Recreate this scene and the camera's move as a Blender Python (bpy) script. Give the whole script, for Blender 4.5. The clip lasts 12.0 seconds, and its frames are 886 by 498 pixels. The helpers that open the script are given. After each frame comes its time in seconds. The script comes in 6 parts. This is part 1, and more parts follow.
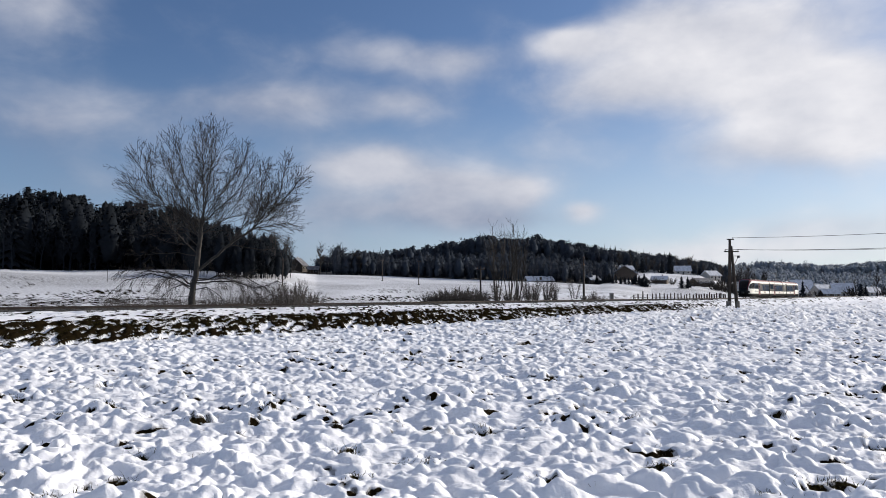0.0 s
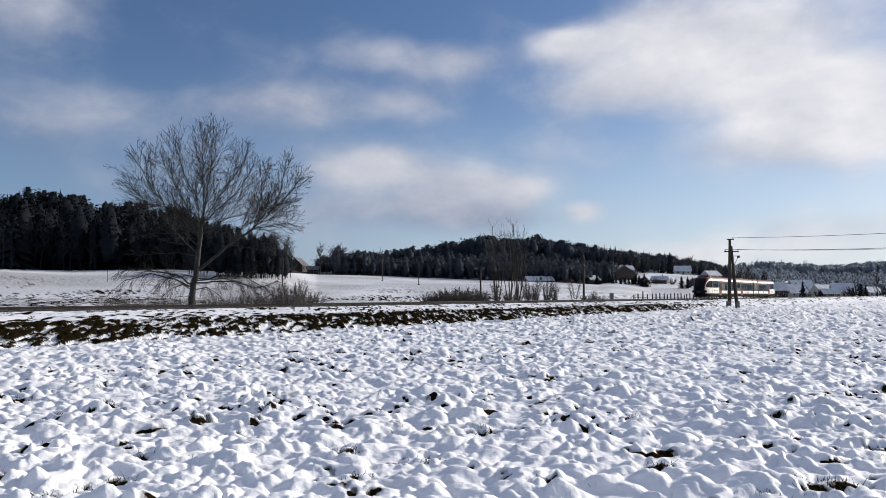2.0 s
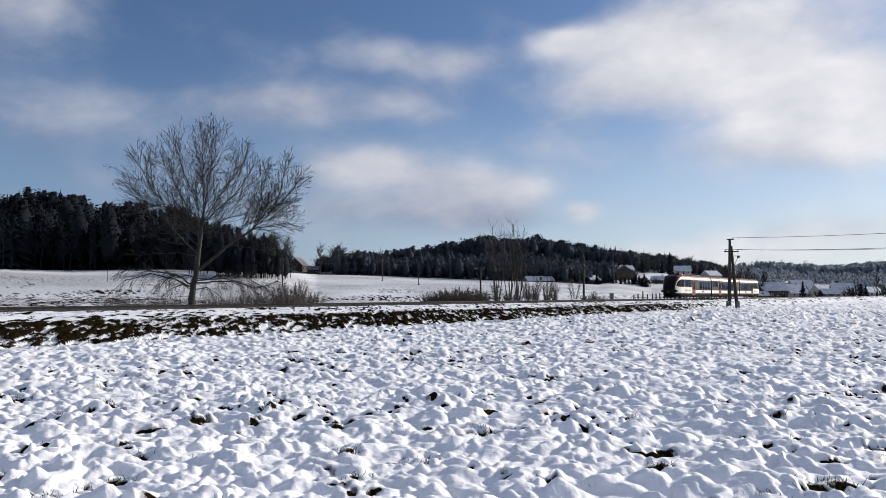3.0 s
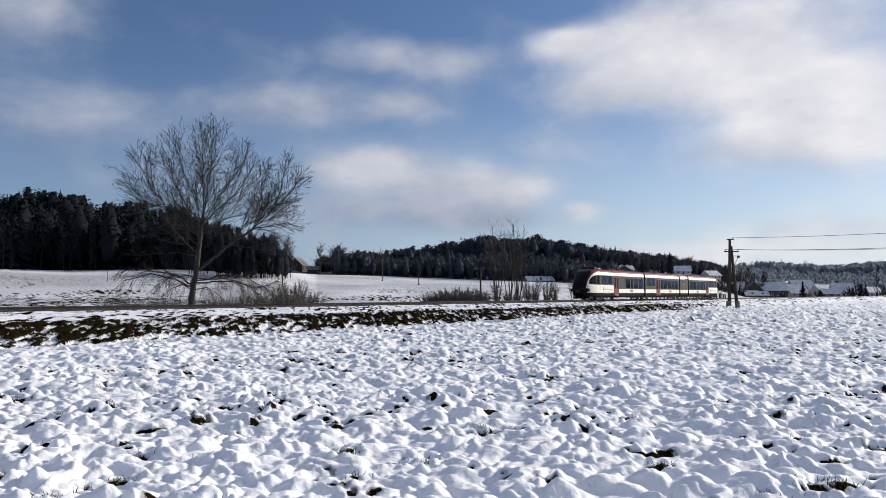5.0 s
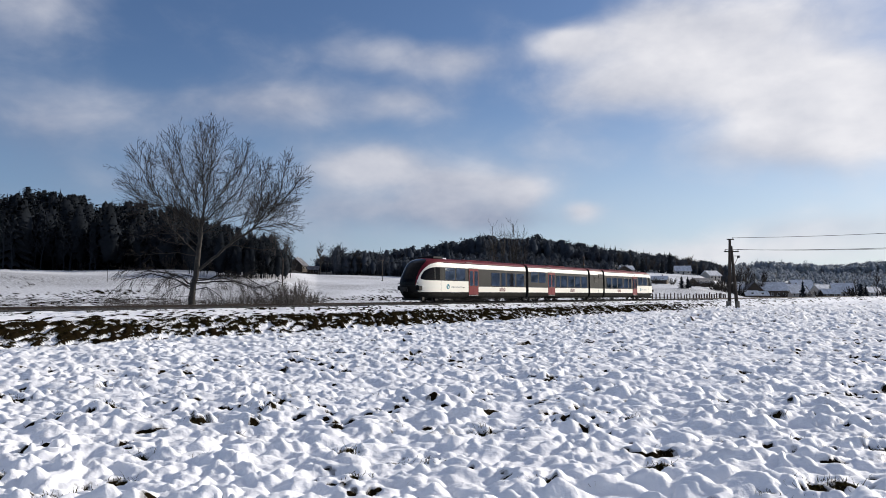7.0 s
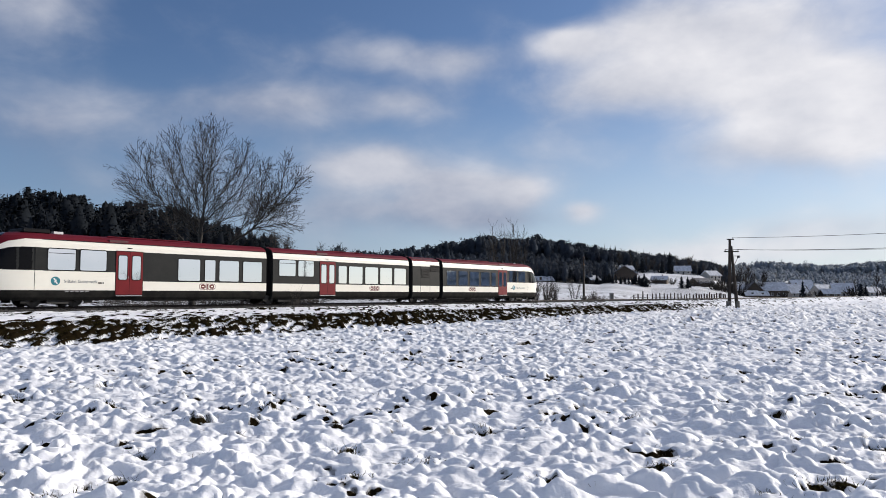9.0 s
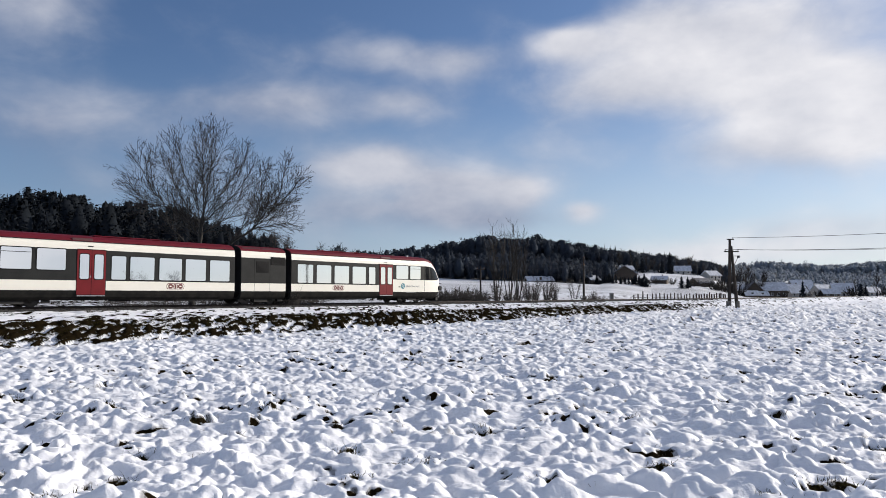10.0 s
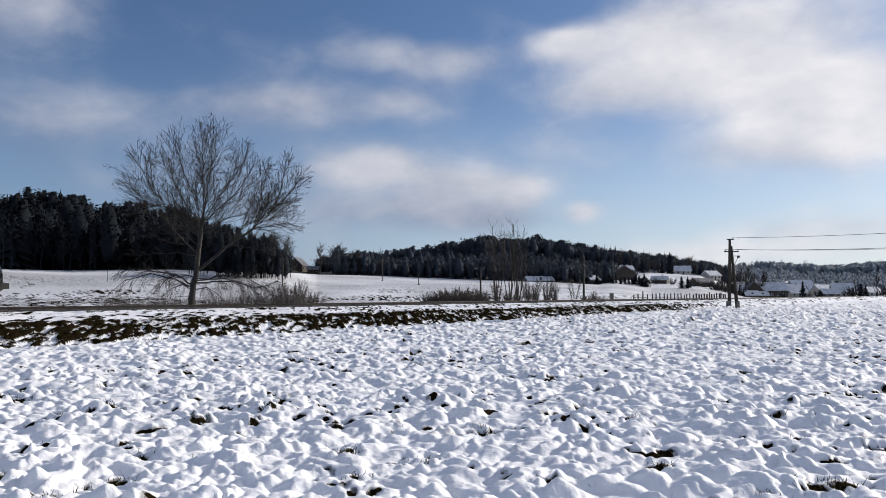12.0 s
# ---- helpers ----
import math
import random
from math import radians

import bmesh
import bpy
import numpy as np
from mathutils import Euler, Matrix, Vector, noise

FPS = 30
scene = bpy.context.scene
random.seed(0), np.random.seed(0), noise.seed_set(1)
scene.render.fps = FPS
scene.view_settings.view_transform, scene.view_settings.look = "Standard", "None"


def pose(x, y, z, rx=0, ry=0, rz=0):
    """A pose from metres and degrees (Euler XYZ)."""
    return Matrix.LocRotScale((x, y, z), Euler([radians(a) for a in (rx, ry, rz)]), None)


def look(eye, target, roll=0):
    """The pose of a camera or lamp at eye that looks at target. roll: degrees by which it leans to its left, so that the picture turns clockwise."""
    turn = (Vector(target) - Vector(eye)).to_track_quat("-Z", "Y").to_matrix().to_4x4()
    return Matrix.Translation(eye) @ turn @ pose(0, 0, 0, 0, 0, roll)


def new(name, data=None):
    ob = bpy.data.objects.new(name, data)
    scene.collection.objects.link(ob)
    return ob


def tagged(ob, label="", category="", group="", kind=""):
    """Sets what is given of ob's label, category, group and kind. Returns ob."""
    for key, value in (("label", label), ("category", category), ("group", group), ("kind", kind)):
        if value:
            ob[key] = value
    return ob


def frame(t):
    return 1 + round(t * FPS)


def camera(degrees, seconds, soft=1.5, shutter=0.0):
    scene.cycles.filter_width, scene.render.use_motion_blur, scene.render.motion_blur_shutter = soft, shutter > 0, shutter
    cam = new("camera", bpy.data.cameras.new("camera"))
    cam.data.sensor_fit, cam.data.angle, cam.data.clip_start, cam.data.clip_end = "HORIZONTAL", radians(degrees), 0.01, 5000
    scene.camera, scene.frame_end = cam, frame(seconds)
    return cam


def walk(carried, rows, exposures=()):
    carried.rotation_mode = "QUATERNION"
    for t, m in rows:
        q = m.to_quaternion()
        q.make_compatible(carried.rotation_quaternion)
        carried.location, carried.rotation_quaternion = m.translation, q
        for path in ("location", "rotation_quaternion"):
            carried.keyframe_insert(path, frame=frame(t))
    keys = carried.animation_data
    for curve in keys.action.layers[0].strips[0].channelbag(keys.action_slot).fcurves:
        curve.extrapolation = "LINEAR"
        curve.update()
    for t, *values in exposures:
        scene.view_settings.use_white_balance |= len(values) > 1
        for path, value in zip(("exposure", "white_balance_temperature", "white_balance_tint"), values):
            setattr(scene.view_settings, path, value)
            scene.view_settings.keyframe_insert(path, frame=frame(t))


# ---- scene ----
EYE = 1.75                     # camera height over the ploughed field
cam = camera(63.8, 12.0, 0.6)
VIEW = look((0, 0, EYE), (0, 100, EYE + 6.41))
walk(cam, [(0.0, VIEW), (12.0, VIEW)])

# ---------------------------------------------------------------- plan
F = 1260.0                     # focal length used to turn a bearing into a plan column
HORIZON = 521.8
AZ = radians(37.75)            # bearing of the railway line
U = (math.sin(AZ), math.cos(AZ))
N = (-math.cos(AZ), math.sin(AZ))
D0 = 39.765                    # distance of the track axis from the camera
RAIL = EYE - 0.637             # height of the rail tops


def bend(s):
    """The line leaves its tangent in a very wide curve."""
    return 7.58e-5 * np.maximum(0.0, s - 10.0) ** 2


def track(s, p=0.0, z=0.0):
    """World place s metres along the line and p metres from its axis towards the field."""
    d = D0 + float(bend(s)) - p
    return Vector((N[0] * d + U[0] * s, N[1] * d + U[1] * s, z))


# ---------------------------------------------------------------- light
SUN_BEARING, SUN_HEIGHT = radians(61), radians(20)
sun_dir = Vector((math.sin(SUN_BEARING) * math.cos(SUN_HEIGHT), math.cos(SUN_BEARING) * math.cos(SUN_HEIGHT), math.sin(SUN_HEIGHT)))
sun = new("sun", bpy.data.lights.new("sun", "SUN"))
sun.data.energy, sun.data.angle, sun.data.color = 5.5, radians(0.6), (1.0, 0.92, 0.82)
sun.matrix_world = look(sun_dir * 50, (0, 0, 0))
scene.view_settings.exposure = 0.0

world = bpy.data.worlds.new("winter_sky")
scene.world = world
world.use_nodes = True
wt = world.node_tree
wt.nodes.clear()


class Graph:
    """Short hand for node trees."""

    def __init__(self, tree):
        self.t = tree

    def node(self, kind, **props):
        n = self.t.nodes.new(kind)
        for k, v in props.items():
            setattr(n, k, v)
        return n

    def put(self, value, socket):
        if isinstance(value, bpy.types.NodeSocket):
            self.t.links.new(value, socket)
        elif value is not None:
            socket.default_value = value

    def math(self, op, a, b=None, c=None, clamp=False):
        n = self.node("ShaderNodeMath", operation=op, use_clamp=clamp)
        for v, s in zip((a, b, c), n.inputs):
            self.put(v, s)
        return n.outputs[0]

    def mix(self, fac, a, b, kind="MIX"):
        n = self.node("ShaderNodeMix", data_type="RGBA", blend_type=kind)
        self.put(fac, n.inputs[0])
        for v, s in ((a, n.inputs[6]), (b, n.inputs[7])):
            self.put((*v, 1) if isinstance(v, tuple) and len(v) == 3 else v, s)
        return n.outputs[2]

    def noise(self, vec, scale, detail=3.0, rough=0.5, distort=0.0):
        n = self.node("ShaderNodeTexNoise")
        if vec is not None:
            self.put(vec, n.inputs["Vector"])
        n.inputs["Scale"].default_value, n.inputs["Detail"].default_value = scale, detail
        n.inputs["Roughness"].default_value, n.inputs["Distortion"].default_value = rough, distort
        return n.outputs[0]

    def ramp(self, fac, lo, hi, a=0.0, b=1.0):
        n = self.node("ShaderNodeMapRange", interpolation_type="SMOOTHSTEP")
        for v, s in zip((fac, lo, hi, a, b), n.inputs):
            self.put(v, s)
        return n.outputs[0]


g = Graph(wt)
sky = g.node("ShaderNodeTexSky", sky_type="NISHITA", sun_disc=False, sun_elevation=SUN_HEIGHT, sun_rotation=SUN_BEARING)
sky.altitude, sky.air_density, sky.dust_density, sky.ozone_density = 350, 1.0, 0.9, 1.6
coord = g.node("ShaderNodeTexCoord").outputs["Generated"]
sep = g.node("ShaderNodeSeparateXYZ")
g.put(coord, sep.inputs[0])
bearing = g.math("ARCTAN2", sep.outputs[0], sep.outputs[1])
height = g.math("ARCSINE", sep.outputs[2])
# clouds lie in flat drifts, so the noise is stretched along the horizon
comb = g.node("ShaderNodeCombineXYZ")
g.put(bearing, comb.inputs[0])
g.put(g.math("MULTIPLY", height, 1.7), comb.inputs[1])
toward = g.node("ShaderNodeVectorMath", operation="ADD")
g.put(comb.outputs[0], toward.inputs[0])
toward.inputs[1].default_value = (0.035, 0.040, 0.0)
warp = g.noise(comb.outputs[0], 4.5, 5.0, 0.52)
warp_sunward = g.noise(toward.outputs[0], 4.5, 5.0, 0.52)
fine = g.noise(comb.outputs[0], 16.0, 6.0, 0.58)
swirl = g.noise(comb.outputs[0], 9.0, 6.0, 0.56, 0.5)
# the drifts of cloud: bearing, height, half width, half height in degrees, density, whiteness
CLOUDS = [(25.0, 18.4, 9.0, 5.0, 0.95, 0.95), (28.0, 14.2, 6.5, 3.0, 0.70, 1.0), (17.0, 20.2, 5.5, 2.6, 0.70, 0.88), (10.0, 19.4, 3.4, 1.5, 0.78, 0.90), (15.5, 16.2, 5.5, 2.0, 0.62, 0.78),
          (24.0, 10.8, 6.5, 1.6, 0.42, 0.72), (32.0, 11.5, 5.0, 3.0, 0.55, 0.85), (28.5, 4.6, 8.0, 1.9, 0.75, 0.95), (19.0, 3.2, 8.0, 1.4, 0.55, 0.90), (10.0, 2.4, 9.0, 1.2, 0.35, 0.72),
          (-5.0, 10.7, 3.8, 1.7, 0.98, 0.70), (-9.0, 9.8, 3.0, 2.0, 0.42, 0.45), (1.0, 8.9, 5.2, 1.8, 0.92, 0.60), (6.2, 8.3, 2.4, 1.3, 0.72, 0.62), (-2.0, 6.8, 7.5, 1.6, 0.60, 0.16), (4.5, 5.9, 4.5, 1.1, 0.50, 0.14), (-9.0, 6.2, 5.0, 2.0, 0.32, 0.18),
          (11.2, 6.7, 1.4, 0.8, 0.78, 0.70), (-7.0, 17.2, 9.0, 3.2, 0.26, 0.42), (10.2, 20.0, 2.2, 0.9, 0.45, 1.0), (7.5, 11.0, 8.0, 2.2, 0.20, 0.5), (-4.0, 19.2, 6.5, 1.5, 0.46, 0.46), (1.5, 18.4, 4.5, 1.5, 0.46, 0.50), (9.5, 15.4, 5.0, 2.2, 0.34, 0.55), (-2.5, 15.4, 4.0, 1.3, 0.42, 0.36), (10.0, 11.5, 7.0, 2.6, 0.16, 0.6),
          (-32.0, 21.5, 6.5, 3.2, 0.85, 0.62), (-20.0, 14.4, 12.0, 1.9, 0.42, 0.22), (-30.0, 11.8, 9.0, 2.6, 0.36, 0.14), (-12.0, 15.4, 6.0, 1.6, 0.44, 0.28), (-16.0, 10.0, 8.0, 3.0, 0.36, 0.22), (-28.0, 8.0, 10.0, 2.0, 0.20, 0.10),
          (60, 16, 20, 9, 0.8, 0.9), (-70, 20, 22, 7, 0.5, 0.5), (105, 9, 26, 8, 1.0, 0.9), (150, 25, 25, 9, 0.5, 0.7), (-140, 16, 30, 8, 0.6, 0.6)]
drift = shine = None
for b0, h0, wb, wh, amount, white in CLOUDS:
    db = g.math("DIVIDE", g.math("SUBTRACT", bearing, radians(b0)), radians(wb))
    dh = g.math("DIVIDE", g.math("SUBTRACT", height, radians(h0)), radians(wh))
    dh = g.math("MAXIMUM", g.math("MULTIPLY", dh, 1.3), g.math("MULTIPLY", dh, -0.8))  # crisp tops, soft undersides
    r2 = g.math("ADD", g.math("MULTIPLY", db, db), g.math("MULTIPLY", dh, dh))
    blob = g.math("MULTIPLY", g.math("EXPONENT", g.math("MULTIPLY", r2, -1.0)), amount)
    glow = g.math("MULTIPLY", blob, white)
    drift = blob if drift is None else g.math("ADD", drift, blob)
    shine = glow if shine is None else g.math("ADD", shine, glow)
ragged = g.math("ADD", drift, g.math("MULTIPLY", g.math("SUBTRACT", warp, 0.5), 0.85))
ragged = g.math("ADD", ragged, g.math("MULTIPLY", g.math("SUBTRACT", swirl, 0.5), 0.55))
ragged = g.math("ADD", ragged, g.math("MULTIPLY", g.math("SUBTRACT", fine, 0.5), 0.16))
# unseen cloud high up, added to whiten the skylight on the snow
ragged = g.math("ADD", ragged, g.ramp(height, radians(25), radians(45), 0.0, 0.55))  # thicker overhead
cover = g.ramp(ragged, 0.02, 1.08, 0.0, 0.96)
relief = g.math("MULTIPLY", g.math("SUBTRACT", warp, warp_sunward), 1.1)
white = g.math("DIVIDE", g.math("ADD", shine, 0.01), g.math("ADD", drift, 0.05))
overhead = g.ramp(height, radians(27), radians(45), 0.0, 0.30)
tone = g.math("ADD", g.math("ADD", g.math("MULTIPLY", white, 0.86), g.math("MULTIPLY", g.math("SUBTRACT", swirl, 0.5), 0.35)), g.math("ADD", relief, overhead), clamp=True)
cloud_colour = g.mix(tone, (0.23, 0.28, 0.41), (0.88, 0.87, 0.90))
haze = g.ramp(height, -0.02, 0.32, 0.66, 0.0)
sky_scaled = g.mix(1.0, sky.outputs[0], (0.066, 0.077, 0.098), "MULTIPLY")
haze_colour = g.mix(g.ramp(bearing, radians(-40), radians(40)), (0.24, 0.35, 0.54), (0.72, 0.82, 0.92))
hazed = g.mix(haze, sky_scaled, haze_colour)
final = g.mix(cover, hazed, cloud_colour)
back = g.node("ShaderNodeBackground")
g.put(final, back.inputs[0])
back.inputs[1].default_value = 1.0
g.put(back.outputs[0], g.node("ShaderNodeOutputWorld").inputs[0])


# ---------------------------------------------------------------- materials
def material(name, colour, rough=0.6, metal=0.0, colour2=None, scale=8.0, bump=0.0, bump_scale=40.0, spec=0.5, vary=0.0, coat=0.0, detail=4.0, grain=0.35):
    """A surface of one or two colours blended by noise, with a fine relief."""
    m = bpy.data.materials.new(name)
    m.use_nodes = True
    q = Graph(m.node_tree)
    b = m.node_tree.nodes["Principled BSDF"]
    pos = q.node("ShaderNodeTexCoord").outputs["Object"]
    c2 = colour2 or tuple(v * 0.8 for v in colour)
    fac = q.ramp(q.noise(pos, scale, detail, 0.6), 0.3, 0.7)
    col = q.mix(fac, colour, c2)
    fine_fac = q.noise(pos, scale * 9, 3, 0.6)
    col = q.mix(q.ramp(fine_fac, 0.35, 0.75, 0.0, grain), col, tuple(v * 0.6 for v in c2))
    if vary:
        info = q.node("ShaderNodeObjectInfo")
        col = q.mix(q.math("MULTIPLY", info.outputs["Random"], vary), col, tuple(v * 0.45 for v in colour))
    q.put(col, b.inputs["Base Color"])
    q.put(q.math("ADD", rough, q.math("MULTIPLY", q.math("SUBTRACT", fine_fac, 0.5), 0.2), clamp=True), b.inputs["Roughness"])
    b.inputs["Metallic"].default_value = metal
    b.inputs["Specular IOR Level"].default_value = spec
    b.inputs["Coat Weight"].default_value = coat
    if bump:
        n = q.node("ShaderNodeBump")
        n.inputs["Strength"].default_value, n.inputs["Distance"].default_value = bump, 0.02
        q.put(q.noise(pos, bump_scale, 5, 0.65), n.inputs["Height"])
        q.put(n.outputs[0], b.inputs["Normal"])
    return m


def snow_material():
    """Snow over ploughed clods, with bare soil where the attribute says so."""
    m = bpy.data.materials.new("snow_and_soil")
    m.use_nodes = True
    q = Graph(m.node_tree)
    b = m.node_tree.nodes["Principled BSDF"]
    pos = q.node("ShaderNodeTexCoord").outputs["Object"]
    bare = q.node("ShaderNodeAttribute", attribute_name="bare").outputs["Fac"]
    rag = q.math("ADD", bare, q.math("MULTIPLY", q.math("SUBTRACT", q.noise(pos, 11, 6, 0.7), 0.5), 1.3))
    soil = q.ramp(rag, 0.45, 0.62)
    earth = q.mix(q.noise(pos, 30, 5, 0.7), (0.003, 0.002, 0.001), (0.022, 0.016, 0.008))
    white = q.mix(q.ramp(q.noise(pos, 0.7, 4, 0.6), 0.35, 0.7), (0.86, 0.87, 0.90), (0.80, 0.81, 0.84))
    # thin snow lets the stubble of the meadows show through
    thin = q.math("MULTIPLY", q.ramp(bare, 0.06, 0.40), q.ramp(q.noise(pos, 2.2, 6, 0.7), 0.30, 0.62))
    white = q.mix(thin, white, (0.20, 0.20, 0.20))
    q.put(q.mix(soil, white, earth), b.inputs["Base Color"])
    q.put(q.math("ADD", 0.55, q.math("MULTIPLY", soil, 0.35)), b.inputs["Roughness"])
    q.put(q.math("MULTIPLY", q.math("SUBTRACT", 1.0, soil), 0.25), b.inputs["Specular IOR Level"])
    n = q.node("ShaderNodeBump")
    n.inputs["Strength"].default_value, n.inputs["Distance"].default_value = 0.42, 0.06
    q.put(q.math("ADD", q.math("MULTIPLY", q.noise(pos, 9, 3, 0.5), 1.0), q.math("MULTIPLY", q.noise(pos, 70, 3, 0.5), 0.10)), n.inputs["Height"])
    q.put(n.outputs[0], b.inputs["Normal"])
    return m


SNOW = snow_material()
FLOOR = material("forest_litter", (0.014, 0.012, 0.009), 0.95, colour2=(0.035, 0.032, 0.028), scale=0.08, detail=6)
BARK = material("bark", (0.016, 0.014, 0.012), 0.9, colour2=(0.050, 0.045, 0.039), scale=3.0, bump=0.6, bump_scale=14)
TWIG = material("twig", (0.016, 0.013, 0.011), 0.9, colour2=(0.034, 0.027, 0.022), scale=1.2)
SHRUBWOOD = material("shrub_twigs", (0.045, 0.038, 0.034), 0.9, colour2=(0.080, 0.068, 0.060), scale=1.0)
NEEDLE = material("spruce_needles", (0.013, 0.016, 0.020), 0.9, colour2=(0.022, 0.026, 0.032), scale=0.15, spec=0.02)
# bare wood lifted towards grey-blue: haze over the hill put into the colour
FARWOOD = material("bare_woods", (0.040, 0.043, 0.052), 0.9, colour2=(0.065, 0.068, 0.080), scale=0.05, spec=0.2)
# pale grey-blue of distant haze put into the base colour, no frost
HAZEWOOD = material("hazed_woods", (0.27, 0.31, 0.36), 0.9, colour2=(0.33, 0.37, 0.42), scale=0.02, spec=0.1)
# dark woods of the hill, with the haze before them mixed into the colour
HILLWOOD = material("hazed_hill_woods", (0.040, 0.048, 0.062), 0.9, colour2=(0.054, 0.065, 0.082), scale=0.03, spec=0.02)
GRASS = material("winter_grass", (0.028, 0.025, 0.008), 0.9, colour2=(0.050, 0.042, 0.014), scale=2.0, spec=0.02)
STRAW = material("dry_straw", (0.15, 0.13, 0.105), 0.8, colour2=(0.07, 0.05, 0.03), scale=6.0)
BALLAST = material("ballast", (0.012, 0.011, 0.011), 0.95, colour2=(0.055, 0.052, 0.048), scale=14, bump=1.0, bump_scale=30)
RUST = material("rusty_rail", (0.035, 0.022, 0.016), 0.8, metal=0.2, colour2=(0.02, 0.014, 0.011), scale=6)
STEEL = material("worn_steel", (0.55, 0.54, 0.53), 0.25, metal=1.0, scale=4)
TIMBER = material("weathered_timber", (0.024, 0.018, 0.014), 0.9, colour2=(0.048, 0.036, 0.028), scale=4, bump=0.5, bump_scale=18)
CONCRETE = material("concrete", (0.33, 0.32, 0.30), 0.85, colour2=(0.22, 0.21, 0.20), scale=5, bump=0.3)
CABLE = material("cable", (0.03, 0.03, 0.032), 0.5)
PORCELAIN = material("porcelain", (0.25, 0.14, 0.09), 0.2)
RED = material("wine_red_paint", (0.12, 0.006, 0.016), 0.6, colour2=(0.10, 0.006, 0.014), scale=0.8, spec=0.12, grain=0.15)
# darker copy of the wine red: shade put into the roof panels' colour
DARK_RED = material("shaded_red_panel", (0.075, 0.006, 0.012), 0.6, scale=3)
DOOR_RED = material("door_red_paint", (0.17, 0.014, 0.018), 0.4, colour2=(0.145, 0.013, 0.016), scale=2, spec=0.15)
CREAM = material("cream_paint", (0.80, 0.77, 0.68), 0.4, colour2=(0.785, 0.755, 0.665), scale=0.5, spec=0.3, grain=0.05)
GREY = material("graphite_paint", (0.019, 0.020, 0.020), 0.6, colour2=(0.025, 0.026, 0.025), scale=1.5, spec=0.1)
SKIRT = material("dirty_dark_paint", (0.010, 0.010, 0.010), 0.8, colour2=(0.022, 0.021, 0.019), scale=2.2, spec=0.06)
BLACK = material("black_plastic", (0.006, 0.006, 0.007), 0.6, spec=0.15, scale=5)
UNDER = material("sooty_steel", (0.014, 0.014, 0.014), 0.75, colour2=(0.028, 0.026, 0.024), scale=5, bump=0.4)
SCREEN = material("dark_glass", (0.004, 0.004, 0.005), 0.12, scale=1, spec=0.12)
WHEEL = material("dark_wheel_steel", (0.05, 0.047, 0.044), 0.5, metal=0.7, colour2=(0.03, 0.028, 0.026), scale=6)
LAMP = material("headlight_glass", (0.35, 0.35, 0.34), 0.1, scale=3, coat=0.6)
TEAL = material("teal_film", (0.03, 0.22, 0.27), 0.4, scale=5)
LETTER = material("grey_film", (0.30, 0.30, 0.30), 0.5, scale=5)
WHITEFILM = material("white_film", (0.75, 0.75, 0.74), 0.5, scale=5)


def coated_glass():
    """Solar control glass: a dark tinted body under a strongly mirroring film."""
    m = bpy.data.materials.new("coated_glass")
    m.use_nodes = True
    q = Graph(m.node_tree)
    b = m.node_tree.nodes["Principled BSDF"]
    b.inputs["Base Color"].default_value = (0.84, 0.86, 0.88, 1)
    b.inputs["Metallic"].default_value, b.inputs["Roughness"].default_value = 1.0, 0.03
    n = q.node("ShaderNodeBump")
    n.inputs["Strength"].default_value, n.inputs["Distance"].default_value = 0.03, 0.05
    q.put(q.noise(q.node("ShaderNodeTexCoord").outputs["Object"], 0.7, 2, 0.5), n.inputs["Height"])
    q.put(n.outputs[0], b.inputs["Normal"])
    return m


GLASS = coated_glass()


# ---------------------------------------------------------------- mesh helpers
def mesh_from(name, verts, faces, mats, index=None, smooth=False):
    me = bpy.data.meshes.new(name)
    me.from_pydata([tuple(v) for v in verts], [], [tuple(f) for f in faces])
    for m in (mats if isinstance(mats, (list, tuple)) else [mats]):
        me.materials.append(m)
    if index is not None:
        me.polygons.foreach_set("material_index", np.asarray(index, dtype=np.int32))
    if smooth:
        me.polygons.foreach_set("use_smooth", np.ones(len(me.polygons), dtype=bool))
    me.update()
    return me


def quads(name, co, fq, mats, index=None, smooth=True):
    """A mesh from an array of places and an array of quads, quickly."""
    me = bpy.data.meshes.new(name)
    k = fq.shape[1]
    me.vertices.add(len(co))
    me.vertices.foreach_set("co", np.asarray(co, dtype=np.float32).ravel())
    me.loops.add(fq.size)
    me.loops.foreach_set("vertex_index", fq.astype(np.int32).ravel())
    me.polygons.add(len(fq))
    me.polygons.foreach_set("loop_start", np.arange(0, fq.size, k, dtype=np.int32))
    for m in (mats if isinstance(mats, (list, tuple)) else [mats]):
        me.materials.append(m)
    if index is not None:
        me.polygons.foreach_set("material_index", np.asarray(index, dtype=np.int32))
    me.polygons.foreach_set("use_smooth", np.full(len(fq), smooth, dtype=bool))
    me.update(calc_edges=True)
    me.validate()
    return me


def part(name, bm, mat, parent=None, label="", smooth=False):
    """Links a bmesh, or a mesh, as one object under a thing or a part."""
    if isinstance(bm, bpy.types.Mesh):
        me = bm
    else:
        me = bpy.data.meshes.new(name)
        bm.to_mesh(me)
        bm.free()
    if mat is not None and not me.materials:
        for m in (mat if isinstance(mat, (list, tuple)) else [mat]):
            me.materials.append(m)
    if smooth:
        me.polygons.foreach_set("use_smooth", np.ones(len(me.polygons), dtype=bool))
    ob = new(name, me)
    ob.parent = parent
    if label:
        tagged(ob, label)
    return ob


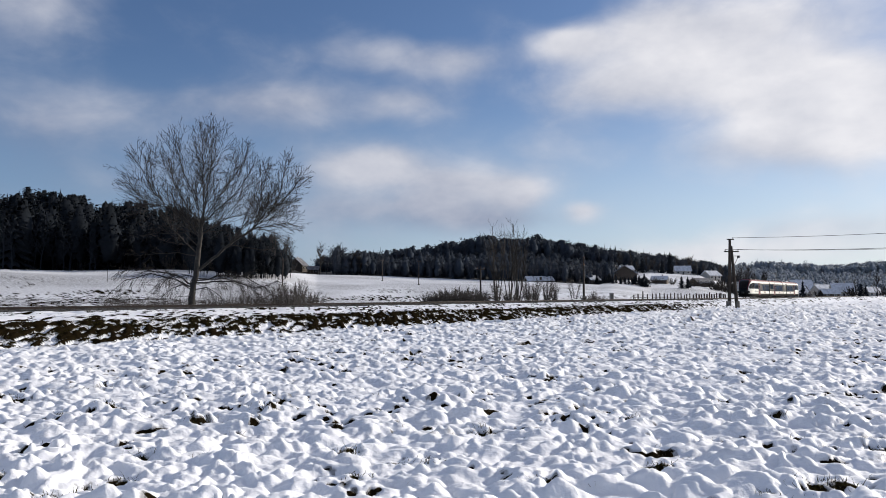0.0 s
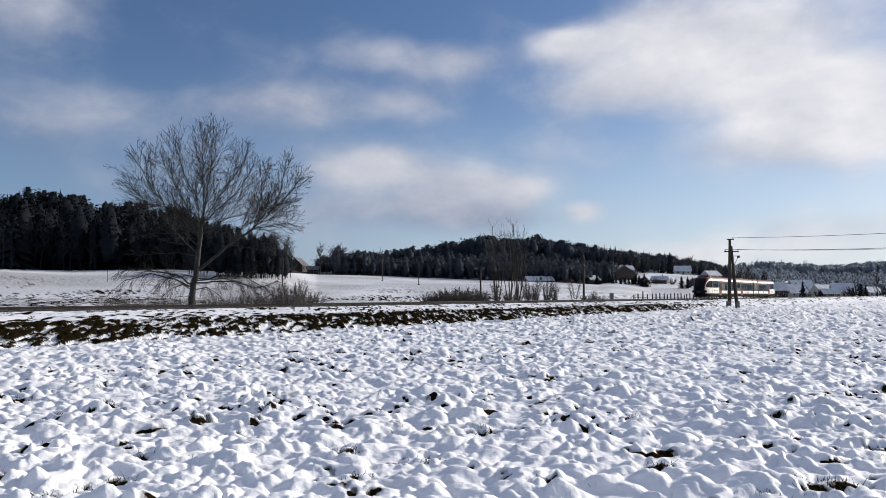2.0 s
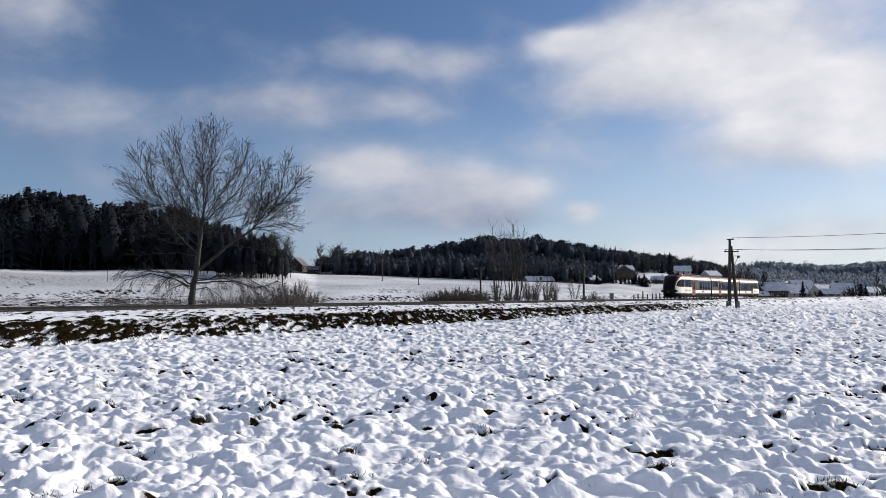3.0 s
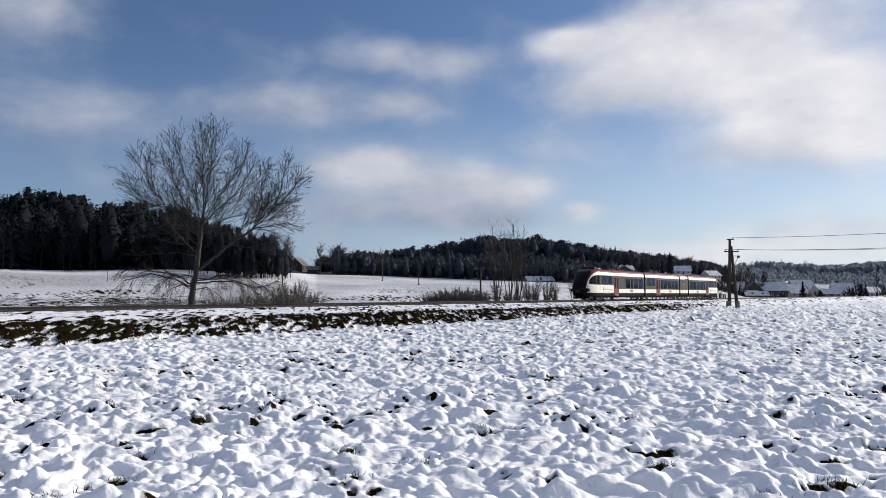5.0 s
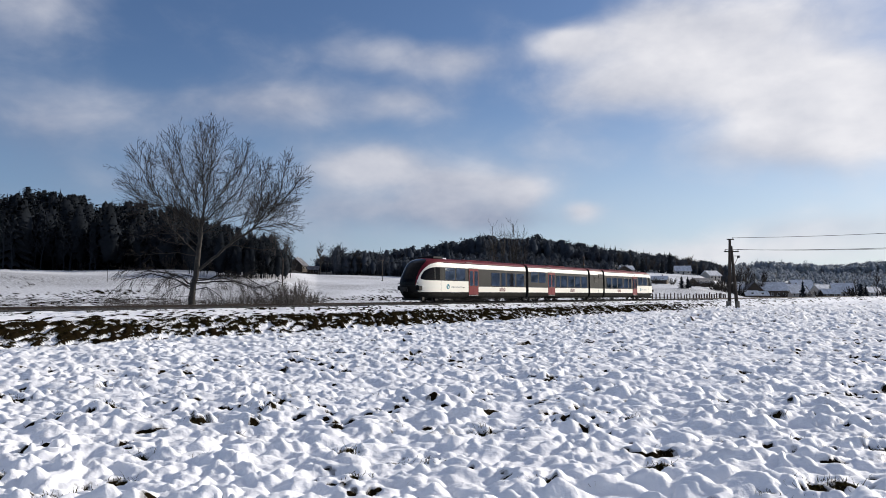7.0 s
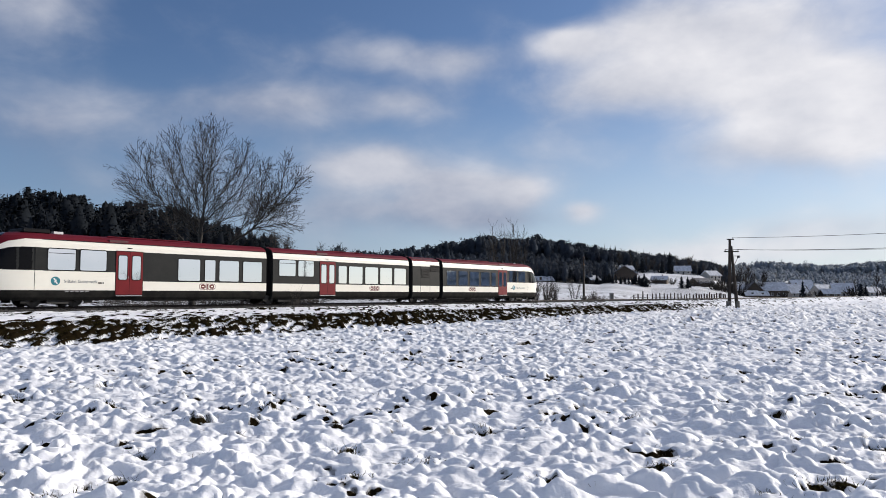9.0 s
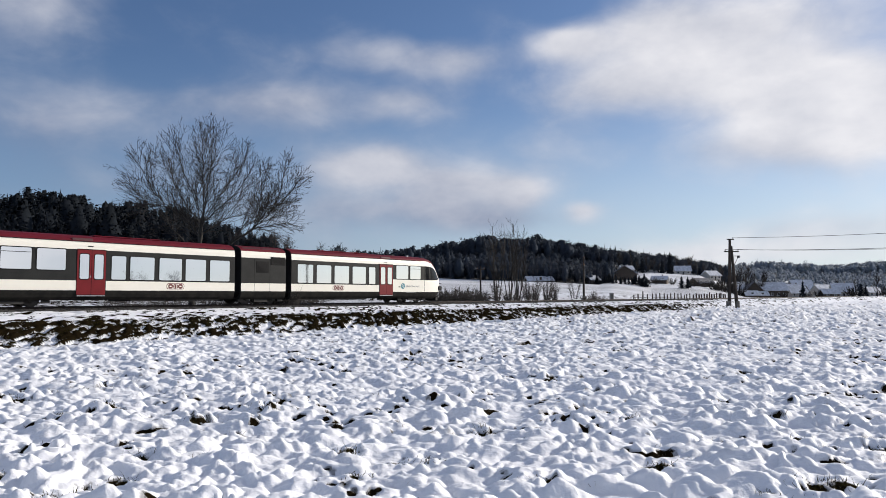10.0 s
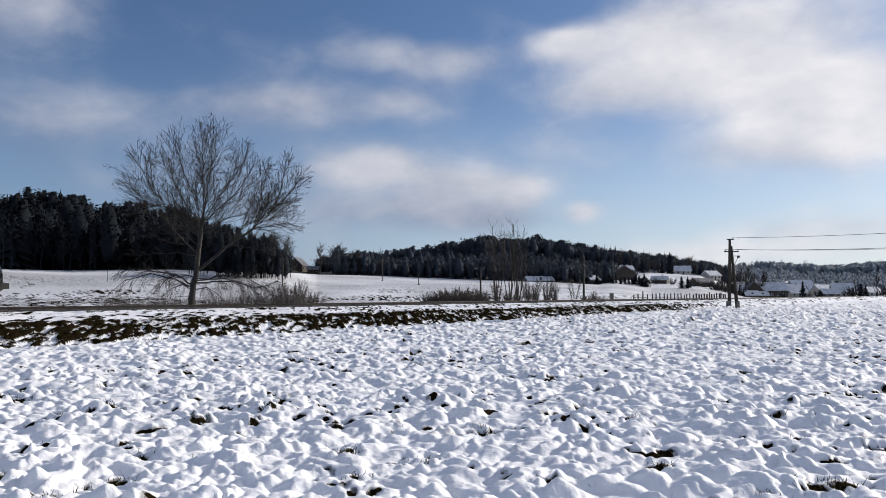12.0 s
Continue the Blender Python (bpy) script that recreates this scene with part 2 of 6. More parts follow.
def box_bm(x0, x1, y0, y1, z0, z1, bevel=0.0, bm=None):
    own = bm is None
    bm = bm or bmesh.new()
    r = bmesh.ops.create_cube(bm, size=1.0, matrix=Matrix.Translation(((x0 + x1) / 2, (y0 + y1) / 2, (z0 + z1) / 2)) @ Matrix.Diagonal((abs(x1 - x0), abs(y1 - y0), abs(z1 - z0), 1)))
    if bevel and own:
        bmesh.ops.bevel(bm, geom=bm.edges[:], offset=bevel, segments=1, affect="EDGES")
    return bm


def rod(bm, a, b, r0, r1=None, seg=8):
    """A tapered round bar from a to b."""
    a, b = Vector(a), Vector(b)
    d = b - a
    m = Matrix.Translation((a + b) / 2) @ d.to_track_quat("Z", "Y").to_matrix().to_4x4()
    bmesh.ops.create_cone(bm, cap_ends=True, segments=seg, radius1=r0, radius2=r0 if r1 is None else r1, depth=d.length, matrix=m)
    return bm


def plate_bm(x0, x1, z0, z1, y, thick, radius=0.08, seg=4):
    """A rounded upright plate in the xz plane with its outer face at y."""
    bm = bmesh.new()
    r = min(radius, (x1 - x0) / 2.01, (z1 - z0) / 2.01)
    ring = []
    for cx, cz, a0 in ((x1 - r, z1 - r, 0), (x0 + r, z1 - r, 90), (x0 + r, z0 + r, 180), (x1 - r, z0 + r, 270)):
        for i in range(seg + 1):
            a = radians(a0 + 90 * i / seg)
            ring.append((cx + r * math.cos(a), cz + r * math.sin(a)))
    inner = y - thick if y > 0 else y + thick
    out_v = [bm.verts.new((x, y, z)) for x, z in ring]
    in_v = [bm.verts.new((x, inner, z)) for x, z in ring]
    bm.faces.new(out_v if y < 0 else out_v[::-1])
    bm.faces.new(in_v[::-1] if y < 0 else in_v)
    k = len(ring)
    for i in range(k):
        bm.faces.new((out_v[i], out_v[(i + 1) % k], in_v[(i + 1) % k], in_v[i]))
    bmesh.ops.recalc_face_normals(bm, faces=bm.faces[:])
    return bm


# ---------------------------------------------------------------- noise and terrain
def lattice(ix, iy, seed):
    h = (ix.astype(np.int64) * 374761393 + iy.astype(np.int64) * 668265263 + seed * 1442695041) & 0xFFFFFFFF
    h = ((h ^ (h >> 13)) * 1274126177) & 0xFFFFFFFF
    return ((h ^ (h >> 16)) & 0xFFFF) / 65535.0


def vnoise(x, y, seed=0):
    """Smooth noise, 0 to 1."""
    ix, iy = np.floor(x), np.floor(y)
    fx, fy = x - ix, y - iy
    fx, fy = fx * fx * fx * (fx * (fx * 6 - 15) + 10), fy * fy * fy * (fy * (fy * 6 - 15) + 10)
    a, b = lattice(ix, iy, seed), lattice(ix + 1, iy, seed)
    c, d = lattice(ix, iy + 1, seed), lattice(ix + 1, iy + 1, seed)
    return (a * (1 - fx) + b * fx) * (1 - fy) + (c * (1 - fx) + d * fx) * fy


# plan columns: bearing column, depth and drawn height of the meadow's crest, depth and height of the hill behind it
COLS = np.array([(-250, 230, 470, 450, 415), (0, 235, 478, 450, 420), (120, 245, 480, 450, 420), (300, 246, 477, 450, 425), (490, 250, 482, 480, 445),
                 (560, 330, 487, 600, 484), (700, 340, 490, 600, 478), (850, 320, 495, 650, 455), (960, 300, 498, 650, 455), (1060, 300, 503, 650, 472),
                 (1150, 420, 483, 700, 478), (1240, 420, 488, 750, 484), (1285, 440, 506, 900, 484), (1320, 450, 522, 1100, 484), (1400, 450, 525, 1300, 486), (1500, 450, 526, 1400, 488), (1568, 450, 526.5, 1400, 481), (1850, 450, 526.5, 1400, 476)])


def column(px, k):
    return np.interp(px, COLS[:, 0], COLS[:, k])


def rise(y_px, depth):
    return EYE + (HORIZON - y_px) * depth / F


def terrain(x, y):
    """Ground height without clods."""
    x, y = np.asarray(x, dtype=float), np.asarray(y, dtype=float)
    s = x * U[0] + y * U[1]
    p = D0 + bend(np.clip(s, 0, 420)) - (x * N[0] + y * N[1])
    bank = np.interp(p, [-30, -9, -5, -2.3, 2.3, 3.6, 10.6, 11.4, 15.0, 15.8, 17], [0.1, 0.15, 0.45, 0.90, 0.90, 0.84, 0.75, 0.67, 0.04, 0.0, 0.0])
    yy = np.maximum(y, 1.0)
    px = 784 + F * np.clip(x / yy, -1.2, 1.2)
    yc, yh = column(px, 1), column(px, 3)
    zc, zh = rise(column(px, 2), yc), rise(column(px, 4), yh)
    y0 = 75 + 45 * np.clip((px - 200) / 900, 0, 1)
    a = np.clip((y - y0) / (yc - y0), 0, 1)
    b = np.clip((y - yc) / (yh - yc), 0, 1)
    late = np.clip((px - 1080) / 70, 0, 1)
    far = zc * ((1 - late) * (0.55 * a + 0.45 * a * a) + late * a ** 2.3) + (zh - zc) * (b * b * (3 - 2 * b))
    far = far + np.interp(px, [0, 130, 240, 300], [2.0, 1.1, 0.2, 0.0]) * np.exp(-((y - 180) / 32) ** 2)
    far = far + 1.2 * (vnoise(x / 60, y / 60, 5) - 0.5) * a
    far = np.where(p < -9, far, 0) * np.clip((-p - 9) / 20, 0, 1)
    return bank + far


# the largest places where the furrows' soil breaks through: bearing column, drawn height, radius
HOLES = [((c - 784) * 1.67 / (y - HORIZON), F * 1.67 / (y - HORIZON), r) for c, y, r in (
    (963, 848, 0.075), (1438, 857, 0.10), (1492, 852, 0.11), (1543, 790, 0.11), (1560, 737, 0.09), (1345, 862, 0.04), (1155, 814, 0.08), (700, 808, 0.065), (620, 793, 0.06), (635, 834, 0.035),
    (365, 743, 0.10), (205, 721, 0.09), (185, 685, 0.12), (255, 803, 0.075), (365, 801, 0.065), (215, 838, 0.09), (168, 849, 0.07), (862, 756, 0.09), (620, 704, 0.09), (1565, 805, 0.10), (1420, 842, 0.06),
    (475, 728, 0.075), (750, 688, 0.08), (30, 705, 0.13), (10, 843, 0.05), (100, 870, 0.07), (118, 738, 0.06), (1110, 735, 0.04), (1365, 733, 0.06), (1278, 628, 0.12), (810, 624, 0.20), (610, 655, 0.10), (765, 803, 0.04))]


def h_shift(x, y):
    """Long furrows wander a little."""
    return vnoise(x / 3.1, y / 2.3, 15) - 0.5


def mounds(x, y, cell, seed):
    """Rounded lumps of snow lying against one another: the highest of the caps round each place."""
    u, v = x / cell, y / cell
    iu, iv = np.floor(u), np.floor(v)
    top = np.zeros_like(u)
    for du in (-1, 0, 1):
        for dv in (-1, 0, 1):
            cu, cv = iu + du, iv + dv
            px, py = cu + 0.1 + 0.8 * lattice(cu, cv, seed), cv + 0.1 + 0.8 * lattice(cu, cv, seed + 1)
            size = 0.55 + 0.45 * lattice(cu, cv, seed + 2)
            tall = 0.25 + 0.75 * lattice(cu, cv, seed + 3)
            d2 = ((u - px) / 1.2) ** 2 + (v - py) ** 2
            cap = tall * np.clip(1 - d2 / size ** 2, 0, 1) ** 1.4
            top = np.maximum(top, cap) + 0.25 * np.minimum(top, cap)
    return top


def clods(x, y):
    """Relief of the snow-covered furrows and the places where soil shows."""
    wx = x + 0.16 * (vnoise(x / 0.4, y / 0.4, 11) - 0.5) + 0.05 * (vnoise(x / 0.11, y / 0.11, 13) - 0.5) + 0.4 * h_shift(x, y)
    wy = y + 0.16 * (vnoise(x / 0.4, y / 0.4, 12) - 0.5) + 0.05 * (vnoise(x / 0.11, y / 0.11, 14) - 0.5)
    c = vnoise(wx / 1.2, wy / 0.95, 3)
    d = vnoise(wx / 0.055, wy / 0.06, 4)
    e = vnoise(wx / 0.5, wy / 0.42, 6)
    h = 0.125 * mounds(wx, wy, 0.27, 101) * (0.45 + 0.8 * c) + 0.080 * mounds(wx, wy, 0.125, 201) * (0.4 + 0.9 * e) + 0.012 * d + 0.05 * e + 0.04 * c
    spot = vnoise(x / 0.75, y / 0.65, 21) * 0.62 + vnoise(x / 0.22, y / 0.2, 22) * 0.38
    crumb = vnoise(x / 0.20, y / 0.17, 23) * 0.55 + vnoise(x / 0.07, y / 0.06, 24) * 0.2 + vnoise(x / 1.9, y / 1.6, 25) * 0.25
    hole = np.zeros_like(spot)
    for bx, by, size in HOLES:
        dist = np.hypot((x - bx) / 1.35, y - by) / (1.2 * size)
        hole = np.maximum(hole, np.clip(1.2 - dist + 1.9 * (vnoise(x / 0.05, y / 0.05, 27) - 0.5), 0, 1) * (dist < 2.4))
    bare = np.maximum(np.clip((spot - 0.79) * 12, 0, 1), np.clip((crumb - 0.735) * 16, 0, 1))
    bare = np.maximum(bare, hole)
    return h - 0.06 - 0.035 * bare, bare


def turf_pattern(s, p):
    """Slanting streaks of turf and snow on the embankment."""
    across = s + 0.95 * p
    fade = 0.26 * np.clip((s - 60) / 38, 0, 1)
    gaps = 0.62 * np.clip((p - 12.8) / 1.8, 0, 1) * np.clip(vnoise((s + 0.9 * p) / 0.75, p / 2.6, 47) - 0.42, 0, 1)
    return vnoise(across / 0.30, p / 0.55, 41) * 0.40 + vnoise(across / 0.13, p / 0.22, 42) * 0.46 + vnoise(s / 3.0, p / 1.8, 46) * 0.14 - fade - gaps


def build_ground():
    """One sheet from the camera's feet to the horizon, finer where it is near and in view."""
    az = np.concatenate([np.arange(-180, -37, 2.0), np.arange(-36.5, 36.51, 0.13), np.arange(38, 179, 2.0)])
    rad = list(np.arange(0.02, 4.5, 0.11))
    r = 4.5
    while r < 85:
        rad.append(r)
        r *= 1.0052
    while r < 125:
        rad.append(r)
        r *= 1.009
    while r < 4200:
        rad.append(r)
        r *= 1.03
    rad = np.array(rad)
    A, R = np.meshgrid(np.radians(az), rad)
    X, Y = R * np.sin(A) + 0.15, R * np.cos(A) - 0.2
    p = D0 + bend(np.clip(X * U[0] + Y * U[1], 0, 420)) - (X * N[0] + Y * N[1])
    Z = terrain(X, Y)
    h, bare = clods(X, Y)
    field = np.clip((p - 14.7) / 0.9, 0, 1)
    fade = 1.0 + 1.4 * np.clip((R - 22) / 50, 0, 1)
    fade = np.where(np.abs(A) < math.radians(37), fade, np.clip(7 / R, 0.1, 1))
    rough = 0.05 * (vnoise(X / 0.8, Y / 0.8, 31) - 0.5) + 0.03 * (vnoise(X / 0.25, Y / 0.25, 32) - 0.5)
    Z = Z + field * h * fade + (1 - field) * rough
    # turf showing through on the embankment's slope and far meadow tussocks
    s = X * U[0] + Y * U[1]
    slope = np.clip((p - 10.6) / 0.7, 0, 1) * np.clip((15.7 - p) / 0.7, 0, 1)
    tuft = turf_pattern(s, p)
    Z = Z + slope * 0.30 * (tuft - 0.5)
    bank_bare = slope * np.clip((tuft - 0.33 - 0.05 * np.clip(p - 13.6, 0, 2.0)) * 6, 0, 1)
    shoulder = np.clip((p - 2.2) / 0.5, 0, 1) * np.clip((11.2 - p) / 0.5, 0, 1)
    specks = vnoise((s + 0.95 * p) / 0.20, p / 0.8, 43) * 0.6 + vnoise(s / 1.8, p / 1.6, 44) * 0.4
    bank_bare = np.maximum(bank_bare, shoulder * np.clip((specks - 0.57) * 9, 0, 1))
    Z = Z + shoulder * 0.14 * (vnoise(s / 0.7, p / 0.5, 45) - 0.5)
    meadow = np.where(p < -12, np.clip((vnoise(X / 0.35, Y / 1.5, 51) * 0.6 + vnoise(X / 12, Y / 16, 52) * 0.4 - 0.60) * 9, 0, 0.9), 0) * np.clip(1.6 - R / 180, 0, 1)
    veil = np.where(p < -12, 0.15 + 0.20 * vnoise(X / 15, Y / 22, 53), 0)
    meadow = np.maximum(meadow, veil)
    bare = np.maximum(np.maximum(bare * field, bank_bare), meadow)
    n_r, n_a = X.shape
    idx = np.arange(n_r * n_a).reshape(n_r, n_a)
    nxt = np.roll(idx, -1, axis=1)
    fq = np.stack([idx[:-1].ravel(), idx[1:].ravel(), nxt[1:].ravel(), nxt[:-1].ravel()], axis=1)[:, ::-1]
    px = 784 + F * np.clip(X / np.maximum(Y, 1), -1.2, 1.2)
    edge = np.where(px < 1075, column(px, 1) + 6, np.where(px < 1310, 560.0, 640.0))
    wood = ((Y > edge) & (p < -20)) | ((R > 1000) & (p > 20))
    mi = wood[:-1].ravel().astype(int)
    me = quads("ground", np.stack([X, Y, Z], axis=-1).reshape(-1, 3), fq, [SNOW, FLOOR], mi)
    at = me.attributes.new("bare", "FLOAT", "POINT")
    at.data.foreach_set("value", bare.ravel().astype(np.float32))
    ob = new("ground", me)
    tagged(ob, "snow-covered ploughed field with bare soil clods, railway bank and hills", "ground", kind="structure")


build_ground()


def ground_z(x, y):
    return float(terrain(np.array([x]), np.array([y]))[0])


# ---------------------------------------------------------------- railway track
def build_track():
    S0, S1 = -60.0, 420.0
    bed = tagged(new("railway_track"), "single railway track on dark ballast with thin snow", "railway track", kind="structure")
    # ballast shoulder, uneven along its foot
    n = 1600
    s = np.linspace(S0, S1, n)
    prof = [(-2.3, 0.86), (-1.75, 1.0), (-0.4, 0.985), (0.4, 0.985), (1.55, 1.0), (1.95, 0.93), (2.35, 0.84)]
    co = []
    for k, (p, z) in enumerate(prof):
        pp = p + 0.16 * (vnoise(s / 0.35, s * 0 + k, 61) - 0.5)
        zz = z + 0.05 * (vnoise(s / 0.3, s * 0 + 9 * k, 62) - 0.5)
        d = D0 + bend(s) - pp
        co.append(np.stack([N[0] * d + U[0] * s, N[1] * d + U[1] * s, zz], axis=1))
    co = np.concatenate(co)
    idx = np.arange(len(prof) * n).reshape(len(prof), n)
    fq = np.stack([idx[:-1, :-1].ravel(), idx[1:, :-1].ravel(), idx[1:, 1:].ravel(), idx[:-1, 1:].ravel()], axis=1)
    tagged(part("ballast", quads("ballast", co, fq, BALLAST), None, bed), kind="stuff")
    # loose stones along the shoulder that faces the field
    rng = np.random.default_rng(5)
    base = np.array([(1, 0, 0), (-0.6, 0.8, 0), (-0.5, -0.8, 0.1), (0.1, 0.1, 0.8), (0.05, 0, -0.7)])
    tri = np.array([(0, 1, 3), (1, 2, 3), (2, 0, 3), (1, 0, 4), (2, 1, 4), (0, 2, 4)])
    m = 7000
    ss, pp = rng.uniform(-40, 130, m), rng.uniform(1.2, 2.5, m)
    size = rng.uniform(0.025, 0.065, m)
    zz = np.interp(pp, [1.0, 1.55, 1.95, 2.5], [0.99, 1.0, 0.93, 0.83]) + 0.02
    d = D0 + bend(ss) - pp
    cen = np.stack([N[0] * d + U[0] * ss, N[1] * d + U[1] * ss, zz], axis=1)
    ang = rng.uniform(0, 6.28, m)
    ca, sa = np.cos(ang)[:, None], np.sin(ang)[:, None]
    vx = base[None, :, 0] * ca - base[None, :, 1] * sa
    vy = base[None, :, 0] * sa + base[None, :, 1] * ca
    vv = np.stack([vx, vy, np.broadcast_to(base[None, :, 2], vx.shape)], axis=2) * size[:, None, None] + cen[:, None, :]
    ft = (tri[None] + 5 * np.arange(m)[:, None, None]).reshape(-1, 3)
    tagged(part("ballast_stones", quads("ballast_stones", vv.reshape(-1, 3), ft, BALLAST, smooth=False), None, bed), kind="stuff")
    # rails
    sec = [(-0.065, 0), (0.065, 0), (0.065, 0.012), (0.012, 0.03), (0.012, 0.115), (0.034, 0.125), (0.034, 0.16), (-0.034, 0.16), (-0.034, 0.125), (-0.012, 0.115), (-0.012, 0.03), (-0.065, 0.012)]
    for side in (-0.752, 0.752):
        ends = np.linspace(S0, S1, 61)
        verts = [track(e, side + a, RAIL - 0.16 + b) for e in ends for a, b in sec]
        k, last = len(sec), (len(ends) - 1) * len(sec)
        faces = [(j * k + i, j * k + (i + 1) % k, (j + 1) * k + (i + 1) % k, (j + 1) * k + i) for j in range(len(ends) - 1) for i in range(k)]
        index = [1 if i == 6 else 0 for j in range(len(ends) - 1) for i in range(k)] + [0, 0]
        faces += [tuple(range(k)), tuple(range(last + k - 1, last - 1, -1))]
        part("rail", mesh_from("rail", verts, faces, [RUST, STEEL], index), None, bed)
    # sleepers of the stretch that passes nearest
    bm = box_bm(-0.12, 0.12, -1.3, 1.3, -0.16, 0.0)
    sl = bpy.data.meshes.new("sleeper")
    bm.to_mesh(sl)
    bm.free()
    sl.materials.append(TIMBER)
    for i in range(260):
        ob = new("sleeper", sl)
        ob.parent = bed
        ob.matrix_basis = Matrix.Translation(track(-25 + 0.62 * i, 0, RAIL - 0.145)) @ pose(0, 0, 0, 0, 0, 90 - math.degrees(AZ))


build_track()


# ---------------------------------------------------------------- the railcar
# local space: x runs from the leading coupler to the rear, y points away from the field, z over the rails
LENGTH = 55.6
HALF = 1.475
PROFILE = [(1.28, 0.34), (1.40, 0.50), (1.455, 0.70), (1.475, 0.86), (1.475, 1.39), (1.475, 1.87), (1.47, 2.4), (1.462, 3.04), (1.445, 3.25), (1.40, 3.46), (1.30, 3.62), (1.05, 3.76), (0.65, 3.85), (0.25, 3.88)]


def half_width(z):
    zs = [q[1] for q in PROFILE]
    return float(np.interp(z, zs, [q[0] for q in PROFILE]))


def band(z, high):
    """Livery by height: skirt, cream, graphite, white, wine red."""
    if z < 0.86:
        return 3
    if z < (1.86 if high else 1.385):
        return 0
    if z < 3.04:
        return 1
    if z < 3.47:
        return 0
    return 2


LIVERY = [CREAM, GREY, RED, SKIRT]


def hull(x0, x1, high_spans):
    """A straight body section, closed at its ends, with a seam line at every change of livery."""
    zs = sorted(set([q[1] for q in PROFILE] + [1.385, 1.86, 3.05, 3.47]))
    ring = [(half_width(z), z) for z in zs]
    ring = ring + [(-w, z) for w, z in ring[::-1]]
    cuts = sorted({x0, x1, *[v for a in high_spans for v in a if x0 < v < x1]})
    verts, faces, index = [], [], []
    k = len(ring)
    for x in cuts:
        verts += [(x, w, z) for w, z in ring]
    for i in range(len(cuts) - 1):
        xm = (cuts[i] + cuts[i + 1]) / 2
        high = any(a <= xm <= b for a, b in high_spans)
        for j in range(k):
            q = (j + 1) % k
            faces.append((i * k + j, i * k + q, (i + 1) * k + q, (i + 1) * k + j))
            zm = (ring[j][1] + ring[q][1]) / 2
            index.append(3 if q == 0 else (2 if j == len(zs) - 1 else band(zm, high)))
    faces += [tuple(range(k)), tuple(range(len(verts) - 1, len(verts) - k - 1, -1))]
    index += [1, 1]
    me = mesh_from("body", verts, faces, LIVERY, index)
    bm = bmesh.new()
    bm.from_mesh(me)
    bmesh.ops.recalc_face_normals(bm, faces=bm.faces[:])
    bm.to_mesh(me)
    bm.free()
    return me


NOSE_END = 4.0
ZF = [0.34, 0.6, 0.9, 1.3, 1.7, 2.0, 2.5, 3.0, 3.4, 3.6, 3.75, 3.84, 3.88]
XF = [1.0, 0.66, 0.44, 0.32, 0.34, 0.44, 0.76, 1.14, 1.56, 1.92, 2.4, 2.85, 3.2]
WHITE_Z, WHITE_X = [1.45, 1.85, 2.2, 2.6, 3.0, 3.3, 3.47], [0.80, 0.93, 1.12, 1.42, 1.85, 2.4, 3.2]
RED_Z, RED_X = [1.45, 1.9, 2.2, 2.6, 3.0, 3.3, 3.6, 3.8, 3.88], [0.74, 0.83, 0.95, 1.2, 1.52, 1.82, 2.25, 2.6, 2.9]
WIN_X, WIN_Z = [1.20, 1.35, 1.6, 2.0, 2.4, 2.8, 3.5], [1.98, 2.30, 2.62, 2.86, 2.98, 3.03, 3.04]


def nose_class(x, z):
    if z > 1.87 and 1.22 < x < 3.46 and z < np.interp(x, WIN_X, WIN_Z) and z > np.interp(x, [1.2, 1.6, 2.4], [1.97, 1.9, 1.87]):
        return "pillar" if 2.74 < x < 2.86 else "cab_window"
    if z < 0.82:
        return "skirt"
    if z > 1.45:
        if x < np.interp(z, RED_Z, RED_X):
            return "windscreen"
        if x < np.interp(z, WHITE_Z, WHITE_X) or z > 3.47:
            return "red"
    elif x < 1.0 and z > 0.86:
        return "bumper"
    if z < 0.86:
        return "skirt"
    if x > 3.46 and 1.86 < z < 3.04:
        return "grey"
    return "cream"


